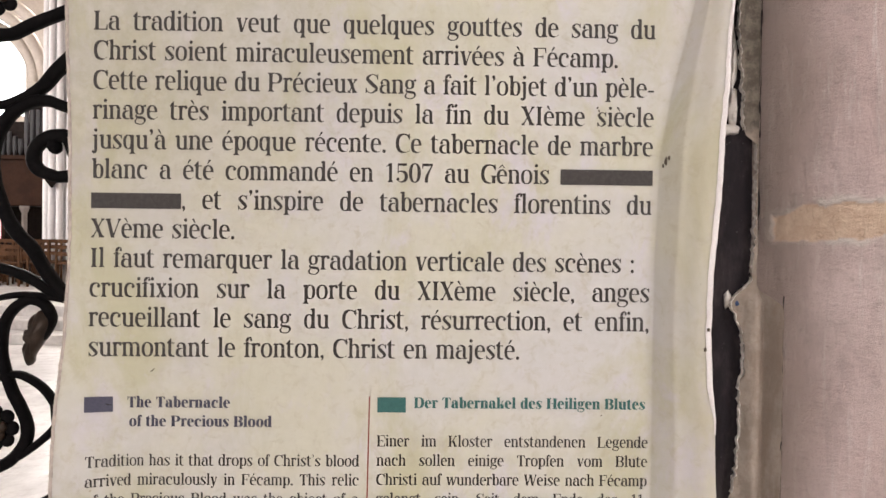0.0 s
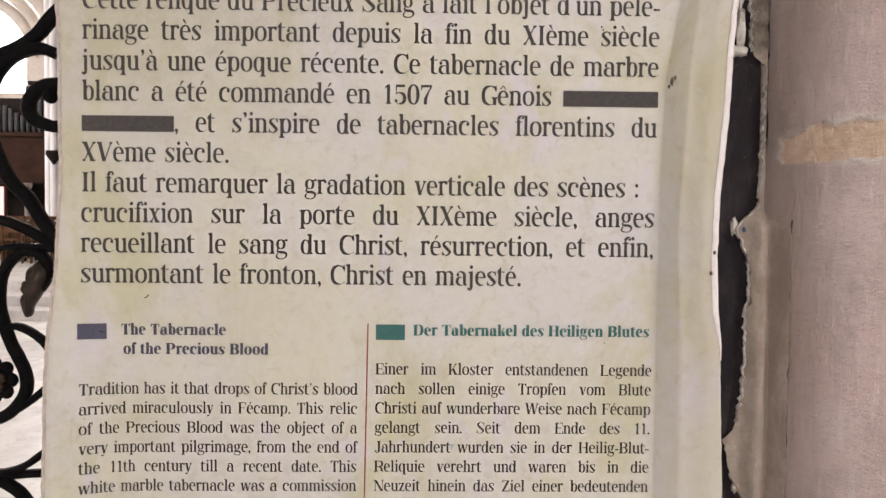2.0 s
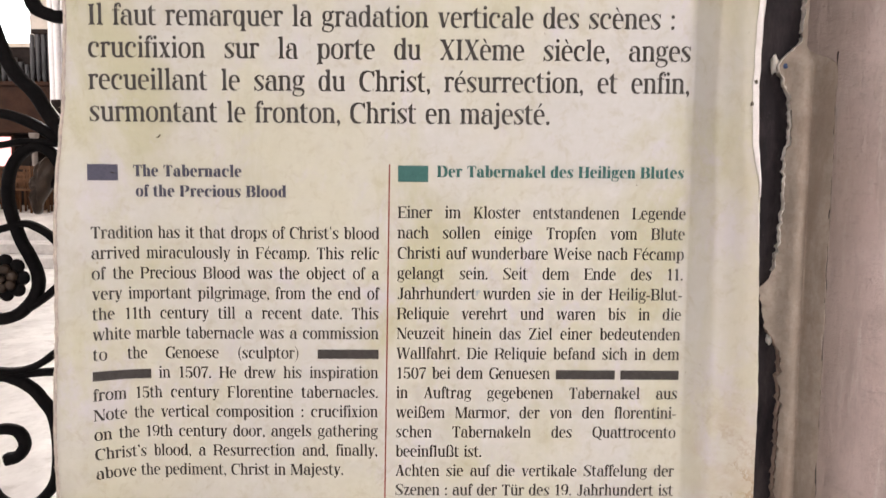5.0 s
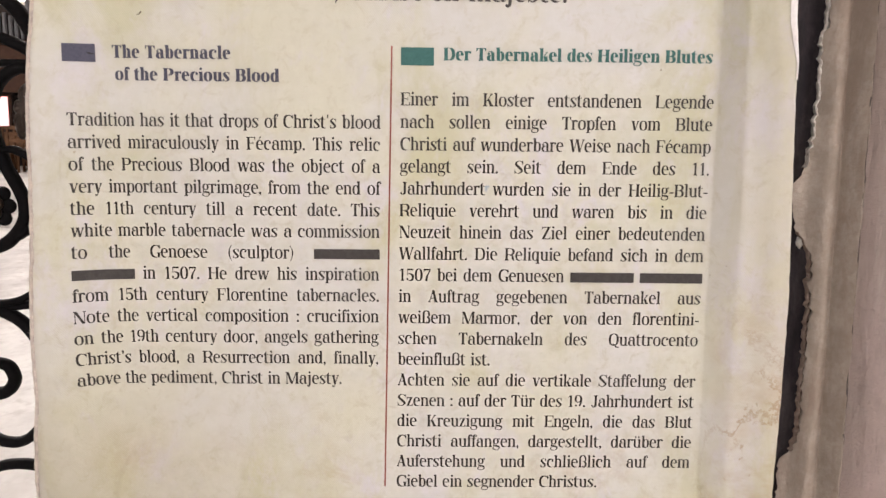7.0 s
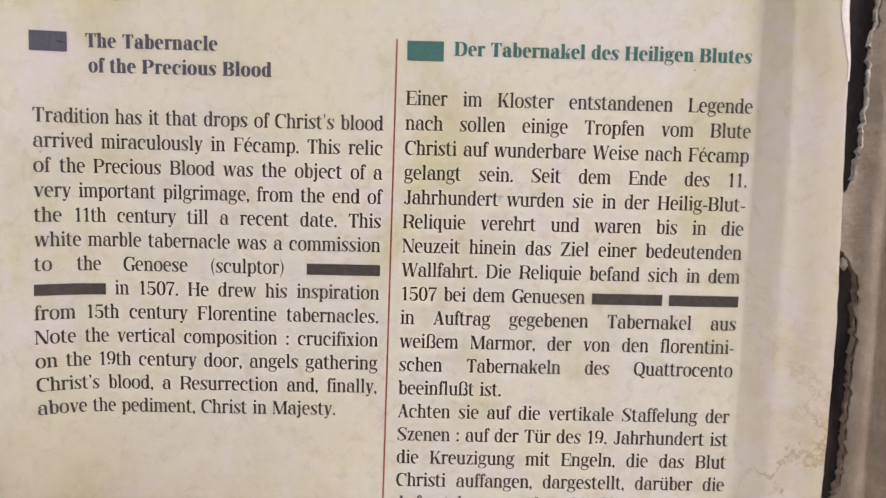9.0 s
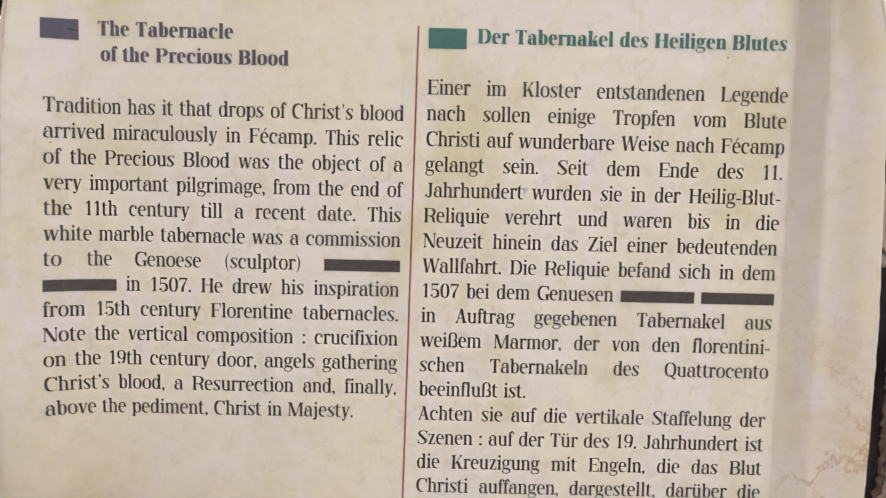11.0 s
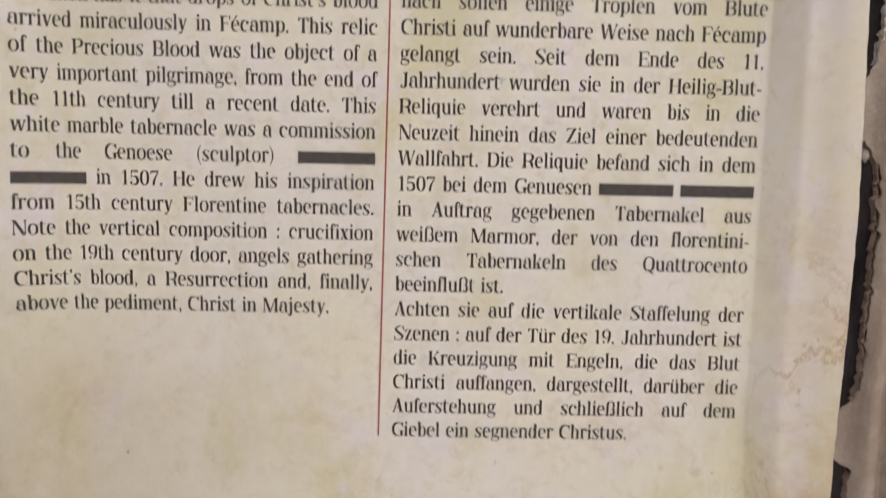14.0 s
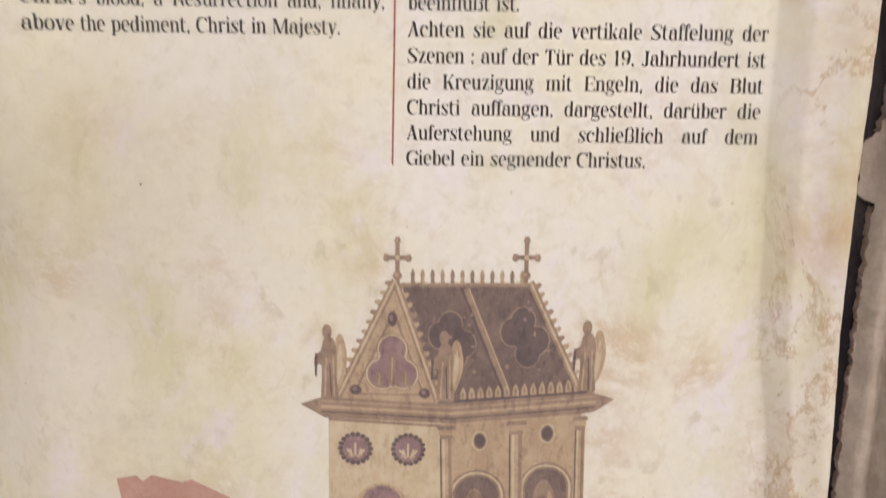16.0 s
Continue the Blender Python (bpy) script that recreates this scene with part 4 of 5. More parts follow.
            self.pen([(x if ch == "(" else w - x, y, t) for x, y, t in q])

    def mark(self, ch, w):
        """The accent over a small letter."""
        m, y = w / 2, self.X + 2.4
        if ch in "éè":
            q = 1 if ch == "é" else -1
            self.add((m - 2.2 * q, y), (m - 0.6 * q, y), (m + 5.0 * q, y + 7.2), (m + 1.4 * q, y + 8.0))
        elif ch == "à":
            self.add((m + 2.2, y), (m + 0.6, y), (m - 5.0, y + 7.2), (m - 1.4, y + 8.0))
        elif ch == "ê":
            for q in (1, -1):
                self.add((m + 6.0 * q, y), (m + 4.0 * q, y), (m, y + 4.6), (m, y + 7.4))
        elif ch == "ü":
            self.ball(m - 4.6, y + 3.6, 2.4), self.ball(m + 4.2, y + 3.6, 2.4)

    def letter(self, ch):
        if ch not in self.made:
            base = PLAIN.get(ch, ch)
            w = ADVANCE.get(base, 20.0)
            self.polys = []
            self.draw(base, w)
            if ch in PLAIN:
                self.mark(ch, w)
            self.made[ch] = self.polys
        return self.made[ch]


def letters(bm, text, x, z, unit, face, tall):
    """Sets one word with its left end at x on the base line z; returns its right end. '~n' is a plain bar n units long."""
    if text[0] == "~":
        w = float(text[1:].rstrip(",.")) * unit
        quad(bm, x, x + w, z - 0.5 * unit, z + 27 * unit * tall, 0.0004)
        x += w
        text = text.lstrip("~0123456789")
    for ch in text:
        for i, poly in enumerate(face.letter(ch)):
            bm.faces.new([bm.verts.new(on_canvas(x + px * unit, z + pz * unit * tall, 0.0003 + 0.000012 * (i % 8))) for px, pz in poly])
        x += ADVANCE.get(PLAIN.get(ch, ch), 20.0) * unit
    return x


def word_width(text, unit):
    if text[0] == "~":
        body = text.lstrip("~0123456789")
        return float(text[1:].rstrip(",.")) * unit + sum(ADVANCE.get(c, 20.0) for c in body) * unit
    return sum(ADVANCE.get(PLAIN.get(c, c), 20.0) for c in text) * unit


def quad(bm, x0, x1, z0, z1, lift, nx=6, nz=1):
    for i in range(nx):
        for j in range(nz):
            a, b = x0 + (x1 - x0) * i / nx, x0 + (x1 - x0) * (i + 1) / nx
            c, d = z0 + (z1 - z0) * j / nz, z0 + (z1 - z0) * (j + 1) / nz
            bm.faces.new([bm.verts.new(on_canvas(p, q, lift)) for p, q in ((a, c), (b, c), (b, d), (a, d))])


def oval_mark(x, z, rx, rz):
    """A small flat oval mark on the canvas, a little tilted."""
    bm = bmesh.new()
    bm.faces.new([bm.verts.new(on_canvas(x + rx * math.cos(a), z + rz * math.sin(a) - 0.25 * rx * math.cos(a), 0.0006)) for a in (2 * math.pi * k / 10 for k in range(10))])
    return face_up(bm)


def face_up(bm):
    bm.normal_update()
    for f in bm.faces:
        if f.normal.y > 0:
            f.normal_flip()
    return bm


def text_line(text, x0, x1, z, unit, material, face, tall=1.0, space=14.5):
    """One printed line, spread between x0 and x1, or with plain word spaces where x1 is None."""
    words = text.split()
    total = sum(word_width(w, unit) for w in words)
    if x1 is None:
        gap, squeeze = space * unit, 1.0
    else:
        gap, squeeze = (x1 - x0 - total) / max(1, len(words) - 1), 1.0
        if gap < 9 * unit:
            squeeze = (x1 - x0 - 11 * unit * (len(words) - 1)) / total
            gap = 11 * unit
    bm = bmesh.new()
    x = x0
    for w in words:
        end = letters(bm, w, x, z, unit * squeeze, face, tall / squeeze)
        x = end + gap
    return part("text_line", face_up(bm), material, panel)


BOOK, HEAVY = Face(), Face(True)

FRENCH = [("La tradition veut que quelques gouttes de sang du", 1), ("Christ soient miraculeusement arrivées à Fécamp.", 0), ("Cette relique du Précieux Sang a fait l’objet d’un pèle-", 1),
          ("rinage très important depuis la fin du XIème siècle", 1), ("jusqu’à une époque récente. Ce tabernacle de marbre", 1), ("blanc a été commandé en 1507 au Gênois ~166", 1),
          ("~159, et s’inspire de tabernacles florentins du", 1), ("XVème siècle.", 0), ("Il faut remarquer la gradation verticale des scènes :", 0),
          ("crucifixion sur la porte du XIXème siècle, anges", 1), ("recueillant le sang du Christ, résurrection, et enfin,", 1), ("surmontant le fronton, Christ en majesté.", 0)]
ENGLISH = [("Tradition has it that drops of Christ's blood", 1), ("arrived miraculously in Fécamp. This relic", 1), ("of the Precious Blood was the object of a", 1), ("very important pilgrimage, from the end of", 1),
           ("the 11th century till a recent date. This", 1), ("white marble tabernacle was a commission", 1), ("to the Genoese (sculptor) ~174", 1), ("~157 in 1507. He drew his inspiration", 1),
           ("from 15th century Florentine tabernacles.", 1), ("Note the vertical composition : crucifixion", 1), ("on the 19th century door, angels gathering", 1), ("Christ’s blood, a Resurrection and, finally,", 1),
           ("above the pediment, Christ in Majesty.", 0)]
GERMAN = [("Einer im Kloster entstandenen Legende", 1), ("nach sollen einige Tropfen vom Blute", 1), ("Christi auf wunderbare Weise nach Fécamp", 1), ("gelangt sein. Seit dem Ende des 11.", 1),
          ("Jahrhundert wurden sie in der Heilig-Blut-", 1), ("Reliquie verehrt und waren bis in die", 1), ("Neuzeit hinein das Ziel einer bedeutenden", 1), ("Wallfahrt. Die Reliquie befand sich in dem", 1),
          ("1507 bei dem Genuesen ~170 ~168", 1), ("in Auftrag gegebenen Tabernakel aus", 1), ("weißem Marmor, der von den florentini-", 1), ("schen Tabernakeln des Quattrocento", 1), ("beeinflußt ist.", 0),
          ("Achten sie auf die vertikale Staffelung der", 1), ("Szenen : auf der Tür des 19. Jahrhundert ist", 1), ("die Kreuzigung mit Engeln, die das Blut", 1), ("Christi auffangen, dargestellt, darüber die", 1),
          ("Auferstehung und schließlich auf dem", 1), ("Giebel ein segnender Christus.", 0)]
Z1, PITCH, SMALL = 1.599, 0.01997, 0.01315
ZG = Z1 - 11 * PITCH - 0.05998
for k, (line, full) in enumerate(FRENCH):
    text_line(line, -0.1875 - 0.00015 * k, 0.1930 - 0.00018 * k if full else None, Z1 - k * PITCH, UNIT, INK, BOOK)
SU = UNIT * 0.598
for k, (line, full) in enumerate(ENGLISH):
    text_line(line, -0.1898 - 0.0001 * k, -0.0058 - 0.00012 * k if full else None, ZG - 0.0007 - SMALL - k * 0.01305, SU, INK, BOOK, 0.98, 13.0)
for k, (line, full) in enumerate(GERMAN):
    text_line(line, 0.0058 - 0.0001 * k, 0.1915 - 0.00015 * k if full else None, ZG - k * SMALL, SU, INK, BOOK, 0.98, 13.0)
BU = UNIT * 0.645
text_line("The Tabernacle", -0.1632, None, ZG + 0.0255, BU, INDIGO_TEXT, HEAVY, 0.88, 12)
text_line("of the Precious Blood", -0.1620, None, ZG + 0.0127, BU, INDIGO_TEXT, HEAVY, 0.88, 12)
text_line("Der Tabernakel des Heiligen Blutes", 0.0308, 0.1895, ZG + 0.0263, BU, TEAL, HEAVY, 0.88, 12)

for x0, dz, material, what in ((-0.1910, -0.0004, INDIGO, "indigo printed block"), (0.0060, 0.0, TEAL, "teal printed block")):
    bm = bmesh.new()
    quad(bm, x0, x0 + (0.0183 if x0 < 0 else 0.0193), ZG + 0.0232 + dz, ZG + 0.0335 + dz, 0.0004)
    part("colour_block", face_up(bm), material, panel, what)
SCRATCH = plain("dark_scratch", (0.012, 0.011, 0.016), (0.02, 0.018, 0.024), 300, 0.6, 0.1)
for x, dz, w, h in ((-0.1760, 0.0278, 0.0017, 0.0005), (-0.1736, 0.0274, 0.0009, 0.0003)):
    part("scratch", oval_mark(x, ZG + dz, w, h), SCRATCH, panel, "dark scratch in the printed block")
bm = bmesh.new()
for k in range(30):
    za, zb = (ZG + 0.0342 - (0.0342 + 18 * SMALL) * q / 30 for q in (k, k + 1))
    xa, xb = 0.0006 - 0.0037 * k / 30, 0.0006 - 0.0037 * (k + 1) / 30
    bm.faces.new([bm.verts.new(on_canvas(x, z, 0.0004)) for x, z in ((xa - 0.00045, za), (xb - 0.00045, zb), (xb + 0.00045, zb), (xa + 0.00045, za))])
part("column_rule", face_up(bm), RED, panel, "thin red printed line between the columns")


# ---- the printed picture of a gabled shrine ----
def sheet(points, lift):
    """A flat printed shape, cut finely enough to follow the canvas."""
    bm = bmesh.new()
    f = bm.faces.new([bm.verts.new((x, 0, z)) for x, z in points])
    f.normal_update()
    bmesh.ops.triangulate(bm, faces=[f])
    while True:
        long = [e for e in bm.edges if e.calc_length() > 0.007]
        if not long:
            break
        bmesh.ops.subdivide_edges(bm, edges=long, cuts=1)
        bmesh.ops.triangulate(bm, faces=[q for q in bm.faces if len(q.verts) > 3])
    lift = 0.00014 + 0.4 * max(0.0, lift - 0.0003)
    for v in bm.verts:
        v.co = Vector(on_canvas(v.co.x, v.co.z, lift))
    return face_up(bm)


def disc(x, z, rx, rz, lift, n=20, scallop=0.0):
    return sheet([(x + rx * (1 + scallop * math.cos(k * math.pi)) * math.cos(2 * math.pi * k / n), z + rz * (1 + scallop * math.cos(k * math.pi)) * math.sin(2 * math.pi * k / n)) for k in range(n)], lift)


def band(a, b, w, lift):
    d = (Vector(b) - Vector(a)).normalized() * (w / 2)
    return sheet([(a[0] - d.y, a[1] + d.x), (b[0] - d.y, b[1] + d.x), (b[0] + d.y, b[1] - d.x), (a[0] + d.y, a[1] - d.x)], lift)


def arched(x, z0, z1, r, lift):
    return sheet([(x - r, z0), (x + r, z0)] + [(x + r * math.cos(a), z1 + r * math.sin(a)) for a in (math.pi * k / 12 for k in range(13))], lift)


def faded_print(name, colour, other, dark):
    """Worn offset print: three tones of one ink, blotched at three scales."""
    n = Nodes(name)
    c = n.mix(n.ramp(n.noise(70, 6, 0.7), 0.36, 0.64), colour, other)
    c = n.mix(n.ramp(n.noise(190, 6, 0.75, n.stretch(1.3, 1.0, 0.55)), 0.48, 0.66, 0.0, 0.75), c, dark)
    c = n.mix(n.ramp(n.noise(420, 4, 0.7), 0.52, 0.72, 0.0, 0.4), c, tuple(min(0.42, v * 1.3 + 0.012) for v in other))
    n.bump(n.noise(300, 4), 0.1, 0.0004)
    return n.done(c, 0.6, 0.0, 0.3)


GOLD = faded_print("printed_gold", (0.290, 0.212, 0.145), (0.345, 0.268, 0.185), (0.200, 0.142, 0.105))
PALE = faded_print("printed_pale_gold", (0.370, 0.300, 0.205), (0.410, 0.350, 0.255), (0.300, 0.232, 0.158))
BRONZE = faded_print("printed_bronze", (0.190, 0.134, 0.104), (0.245, 0.180, 0.138), (0.120, 0.086, 0.072))
SLATE = faded_print("printed_dark_roof", (0.115, 0.085, 0.080), (0.155, 0.115, 0.100), (0.075, 0.058, 0.058))
DEEP = faded_print("printed_shadow_brown", (0.082, 0.064, 0.066), (0.108, 0.082, 0.080), (0.060, 0.047, 0.050))
PLUM = faded_print("printed_plum", (0.178, 0.116, 0.125), (0.225, 0.155, 0.158), (0.105, 0.074, 0.082))
CLAY = plain("printed_clay_red", (0.300, 0.172, 0.140), (0.340, 0.208, 0.168), 60, 0.6, 0.1)

picture = part("printed_picture", sheet([(-0.039, 0.945), (0.029, 0.942), (0.103, 0.950), (0.107, 0.852), (-0.040, 0.849)], 0.0003), PALE, panel, "faded printed picture of a gilded gabled shrine")


def inked(bm, material):
    part("printed_shape", bm, material, picture)


def rounded(points, lift):
    """A printed shape with a soft closed outline."""
    loop = catmull([(x, z, 0) for x, z in points + points[:1]], 4)[:-1]
    return sheet([(p.x, p.y) for p in loop], lift)


def crocket(p, out, size, lift):
    """A small curled leaf standing off a gable."""
    o, s = out * size, Vector((-out.y, out.x)) * size
    q = [p - s * 0.45, p + o * 0.5 - s * 0.75, p + o * 1.25 - s * 0.25, p + o * 1.05 + s * 0.25, p + o * 0.5 + s * 0.3, p + s * 0.5]
    return rounded([(v.x, v.y) for v in q], lift)


inked(sheet([(0.0255, 0.942), (0.103, 0.950), (0.107, 0.852), (0.0265, 0.848)], 0.0004), GOLD)
inked(sheet([(0.002, 1.0175), (0.073, 1.018), (0.102, 0.9535), (0.029, 0.945), (0.020, 0.947)], 0.0004), SLATE)
inked(sheet([(-0.035, 0.946), (-0.0015, 1.018), (0.0235, 0.945)], 0.0005), GOLD)
inked(sheet([(-0.0255, 0.9535), (-0.0020, 1.004), (0.0150, 0.9535)], 0.00055), BRONZE)
inked(sheet([(-0.0235, 0.9545), (-0.0022, 1.000), (0.0136, 0.9545)], 0.0006), GOLD)
# four-lobed openings of the roof, with worn gilding round them
for x, z, r in ((0.0300, 0.986, 0.0118), (0.0700, 0.9885, 0.0122)):
    for grow, material, lift in ((1.10, BRONZE, 0.0005), (1.0, DEEP, 0.0006)):
        for dx, dz in ((-0.55, 0.25), (0.55, -0.15), (-0.1, 0.75), (0.15, -0.75), (0.0, 0.0)):
            inked(disc(x + dx * r, z + dz * r, r * 0.55 * grow, r * 0.66 * grow, lift + 0.00002 * dx, 12), material)
for k in range(26):
    u, v = rnd.random(), rnd.random()
    x, z = 0.010 + 0.062 * u + 0.026 * v, 1.014 - 0.052 * v
    if x - 0.004 > 0.004 + (1.014 - z) * 0.5:
        inked(disc(x, z, 0.0006 + 0.0009 * rnd.random(), 0.0007 + 0.0010 * rnd.random(), 0.0007, 7), (BRONZE, PLUM, DEEP)[k % 3])
inked(band((0.0345, 1.016), (0.0580, 0.958), 0.0012, 0.0006), DEEP)
inked(band((0.0370, 1.016), (0.0605, 0.958), 0.0026, 0.0006), BRONZE)
inked(band((0.0386, 1.016), (0.0621, 0.958), 0.0008, 0.0007), GOLD)
inked(band((0.0980, 0.966), (0.0720, 1.014), 0.0014, 0.0006), DEEP)
for a, b in (((-0.0015, 1.020), (-0.0345, 0.950)), ((-0.0015, 1.020), (0.0225, 0.950)), ((0.072, 1.020), (0.1015, 0.958))):
    inked(band(a, b, 0.0040, 0.0007), BRONZE)
    inked(band(a, b, 0.0018, 0.0008), GOLD)
    inked(band(a, b, 0.0006, 0.0009), PALE)
    d = Vector(b) - Vector(a)
    out = Vector((-d.y, d.x)).normalized() * (1 if d.x > 0 else -1)
    for k in range(12):
        p = Vector(a) + d * ((k + 0.6) / 12.6) + out * 0.0012
        inked(crocket(p, out, 0.0026 + 0.0006 * rnd.random(), 0.0006), GOLD if k % 3 else BRONZE)
for k in range(12):
    x = 0.0080 + 0.0054 * k
    inked(rounded([(x - 0.0012, 1.0180), (x - 0.0009, 1.0215), (x - 0.0013, 1.0232), (x, 1.0266), (x + 0.0013, 1.0232), (x + 0.0009, 1.0215), (x + 0.0012, 1.0180)], 0.0006), GOLD if k % 2 else BRONZE)
inked(band((0.004, 1.0175), (0.072, 1.0183), 0.0024, 0.0007), BRONZE)
inked(band((0.004, 1.0180), (0.072, 1.0188), 0.0007, 0.0008), GOLD)
for k in range(14):
    x, z = 0.0365 + 0.0049 * k, 0.9540 + 0.00045 * k
    inked(rounded([(x - 0.0016, z - 0.0032), (x - 0.0016, z + 0.0012), (x, z + 0.0046), (x + 0.0016, z + 0.0012), (x + 0.0016, z - 0.0032)], 0.0007), GOLD)
    inked(disc(x, z + 0.0002, 0.0006, 0.0017, 0.0008, 8), BRONZE)
for x, z in ((-0.0003, 1.018), (0.0695, 1.019)):
    inked(band((x, z), (x, z + 0.0235), 0.0024, 0.0008), BRONZE)
    inked(band((x - 0.0055, z + 0.0145), (x + 0.0055, z + 0.0145), 0.0026, 0.0009), BRONZE)
    for px, pz in ((x, z + 0.0238), (x - 0.0060, z + 0.0143), (x + 0.0060, z + 0.0143)):
        inked(disc(px, pz, 0.0018, 0.0023, 0.0009, 12, 0.12), BRONZE)
        inked(disc(px - 0.0003, pz + 0.0003, 0.0007, 0.0009, 0.0010, 8), GOLD)
    inked(disc(x, z + 0.0145, 0.0013, 0.0015, 0.0010, 10), PALE)
    inked(disc(x, z + 0.0045, 0.0026, 0.0024, 0.0009, 10), BRONZE)
    inked(disc(x - 0.0004, z + 0.0050, 0.0012, 0.0011, 0.0010, 10), GOLD)
# the trefoil in the gable, with a pale moulding
for grow, material, lift in ((1.26, BRONZE, 0.0007), (1.19, PALE, 0.00075), (1.08, BRONZE, 0.0008), (1.0, PLUM, 0.0009)):
    for x, z, r in ((-0.003, 0.9805, 0.0070), (-0.0088, 0.9660, 0.0075), (0.0030, 0.9660, 0.0072), (-0.003, 0.971, 0.0078)):
        inked(disc(x, z, r * grow, r * grow * 1.05, lift + 0.00001 * x, 18), material)
inked(rounded([(-0.0055, 0.9600), (-0.0005, 0.9600), (-0.0012, 0.9720), (-0.0028, 0.9800), (-0.0045, 0.9720)], 0.0010), BRONZE)
inked(band((-0.0034, 0.9605), (-0.0030, 0.9760), 0.0008, 0.0011), GOLD)
for x, w in ((-0.0105, 0.0020), (0.0042, 0.0022)):
    inked(rounded([(x - w, 0.9590), (x + w, 0.9590), (x + w * 0.8, 0.9650), (x, 0.9690), (x - w * 0.8, 0.9650)], 0.0010), BRONZE)
    inked(band((x, 0.9600), (x + 0.0004, 0.9665), 0.0006, 0.0011), GOLD)
for x, z, r in ((-0.003, 0.998, 0.0025), (-0.0235, 0.9565, 0.003), (0.0150, 0.955, 0.003)):
    k = 1.6 if z > 0.99 else 0.95
    inked(disc(x, z, r * 1.15, r * k * 1.15, 0.00085, 12), BRONZE)
    inked(disc(x, z, r, r * k, 0.0009, 12), DEEP)
    inked(disc(x - 0.0006, z + 0.0006, r * 0.45, r * k * 0.5, 0.0010, 10), PLUM)
# plain robed figures of the corners, each with a folded wing
for x, z0, z1, s in ((-0.0385, 0.951, 0.995, 1), (0.0262, 0.951, 0.992, 1), (0.1050, 0.957, 0.999, 1)):
    h = z1 - z0
    inked(rounded([(x + 0.0020, z0 + 0.02 * h), (x + 0.0072, z0 + 0.20 * h), (x + 0.0102, z0 + 0.50 * h), (x + 0.0088, z0 + 0.78 * h), (x + 0.0058, z0 + 0.86 * h), (x + 0.0030, z0 + 0.66 * h)], 0.0009), GOLD)
    inked(rounded([(x + 0.0046, z0 + 0.14 * h), (x + 0.0078, z0 + 0.46 * h), (x + 0.0066, z0 + 0.74 * h), (x + 0.0050, z0 + 0.50 * h)], 0.00095), PALE)
    inked(rounded([(x - 0.0046, z0), (x + 0.0050, z0), (x + 0.0042, z0 + 0.30 * h), (x + 0.0046, z0 + 0.62 * h), (x + 0.0026, z0 + 0.80 * h), (x - 0.0022, z0 + 0.80 * h), (x - 0.0042, z0 + 0.64 * h), (x - 0.0074, z0 + 0.58 * h), (x - 0.0078, z0 + 0.42 * h), (x - 0.0040, z0 + 0.44 * h)], 0.0010), BRONZE)
    inked(disc(x - 0.0006, z1 - 0.11 * h, 0.0027, 0.0043, 0.0011, 14), BRONZE)
    inked(band((x - 0.0022, z0 + 0.03 * h), (x - 0.0012, z0 + 0.55 * h), 0.0011, 0.0012), GOLD)
    inked(band((x + 0.0014, z0 + 0.03 * h), (x + 0.0006, z0 + 0.48 * h), 0.0007, 0.0012), DEEP)
    inked(band((x + 0.0030, z0 + 0.03 * h), (x + 0.0026, z0 + 0.58 * h), 0.0008, 0.0012), GOLD)
    inked(band((x - 0.0072, z0 + 0.30 * h), (x - 0.0068, z0 + 0.60 * h), 0.0013, 0.0012), DEEP)
# cornice and walls
inked(sheet([(-0.055, 0.9475), (-0.042, 0.952), (0.029, 0.949), (0.108, 0.957), (0.1215, 0.953), (0.111, 0.9455), (0.103, 0.944), (0.029, 0.9375), (-0.041, 0.9395)], 0.0012), BRONZE)
for u, w, material in ((0.0, 0.0018, GOLD), (0.0034, 0.0007, GOLD), (-0.0030, 0.0008, DEEP)):
    inked(band((-0.043, 0.9462 + u), (0.029, 0.9432 + u), w, 0.0013), material)
    inked(band((0.029, 0.9432 + u), (0.111, 0.9512 + u), w, 0.0013), material)
inked(band((0.033, 0.951), (0.106, 0.9570), 0.0014, 0.0013), DEEP)
inked(band((-0.039, 0.9385), (0.0285, 0.9355), 0.0016, 0.0006), BRONZE)
for x in (-0.024, 0.006):
    inked(disc(x, 0.921, 0.0082, 0.0084, 0.0005, 24), PLUM)
    for k in range(18):
        a = 2 * math.pi * k / 18
        inked(disc(x + 0.0086 * math.cos(a), 0.921 + 0.0088 * math.sin(a), 0.0015, 0.0015, 0.00055, 8), DEEP)
    for k, (dx, dz, l) in enumerate(((0.0, 0.0, 0.0075), (-0.0030, -0.0008, 0.0046), (0.0032, -0.0010, 0.0050), (0.0052, 0.0010, 0.0026), (-0.0050, 0.0014, 0.0022))):
        inked(band((x + dx * 0.5, 0.9165 + dz), (x + dx, 0.9170 + dz + l), 0.0013, 0.0007 + 0.00003 * k), PALE)
    inked(band((x - 0.0042, 0.9168), (x + 0.0042, 0.9166), 0.0012, 0.0009), GOLD)
inked(arched(-0.009, 0.850, 0.885, 0.0150, 0.0005), GOLD)
inked(arched(-0.009, 0.850, 0.887, 0.0115, 0.0006), PLUM)
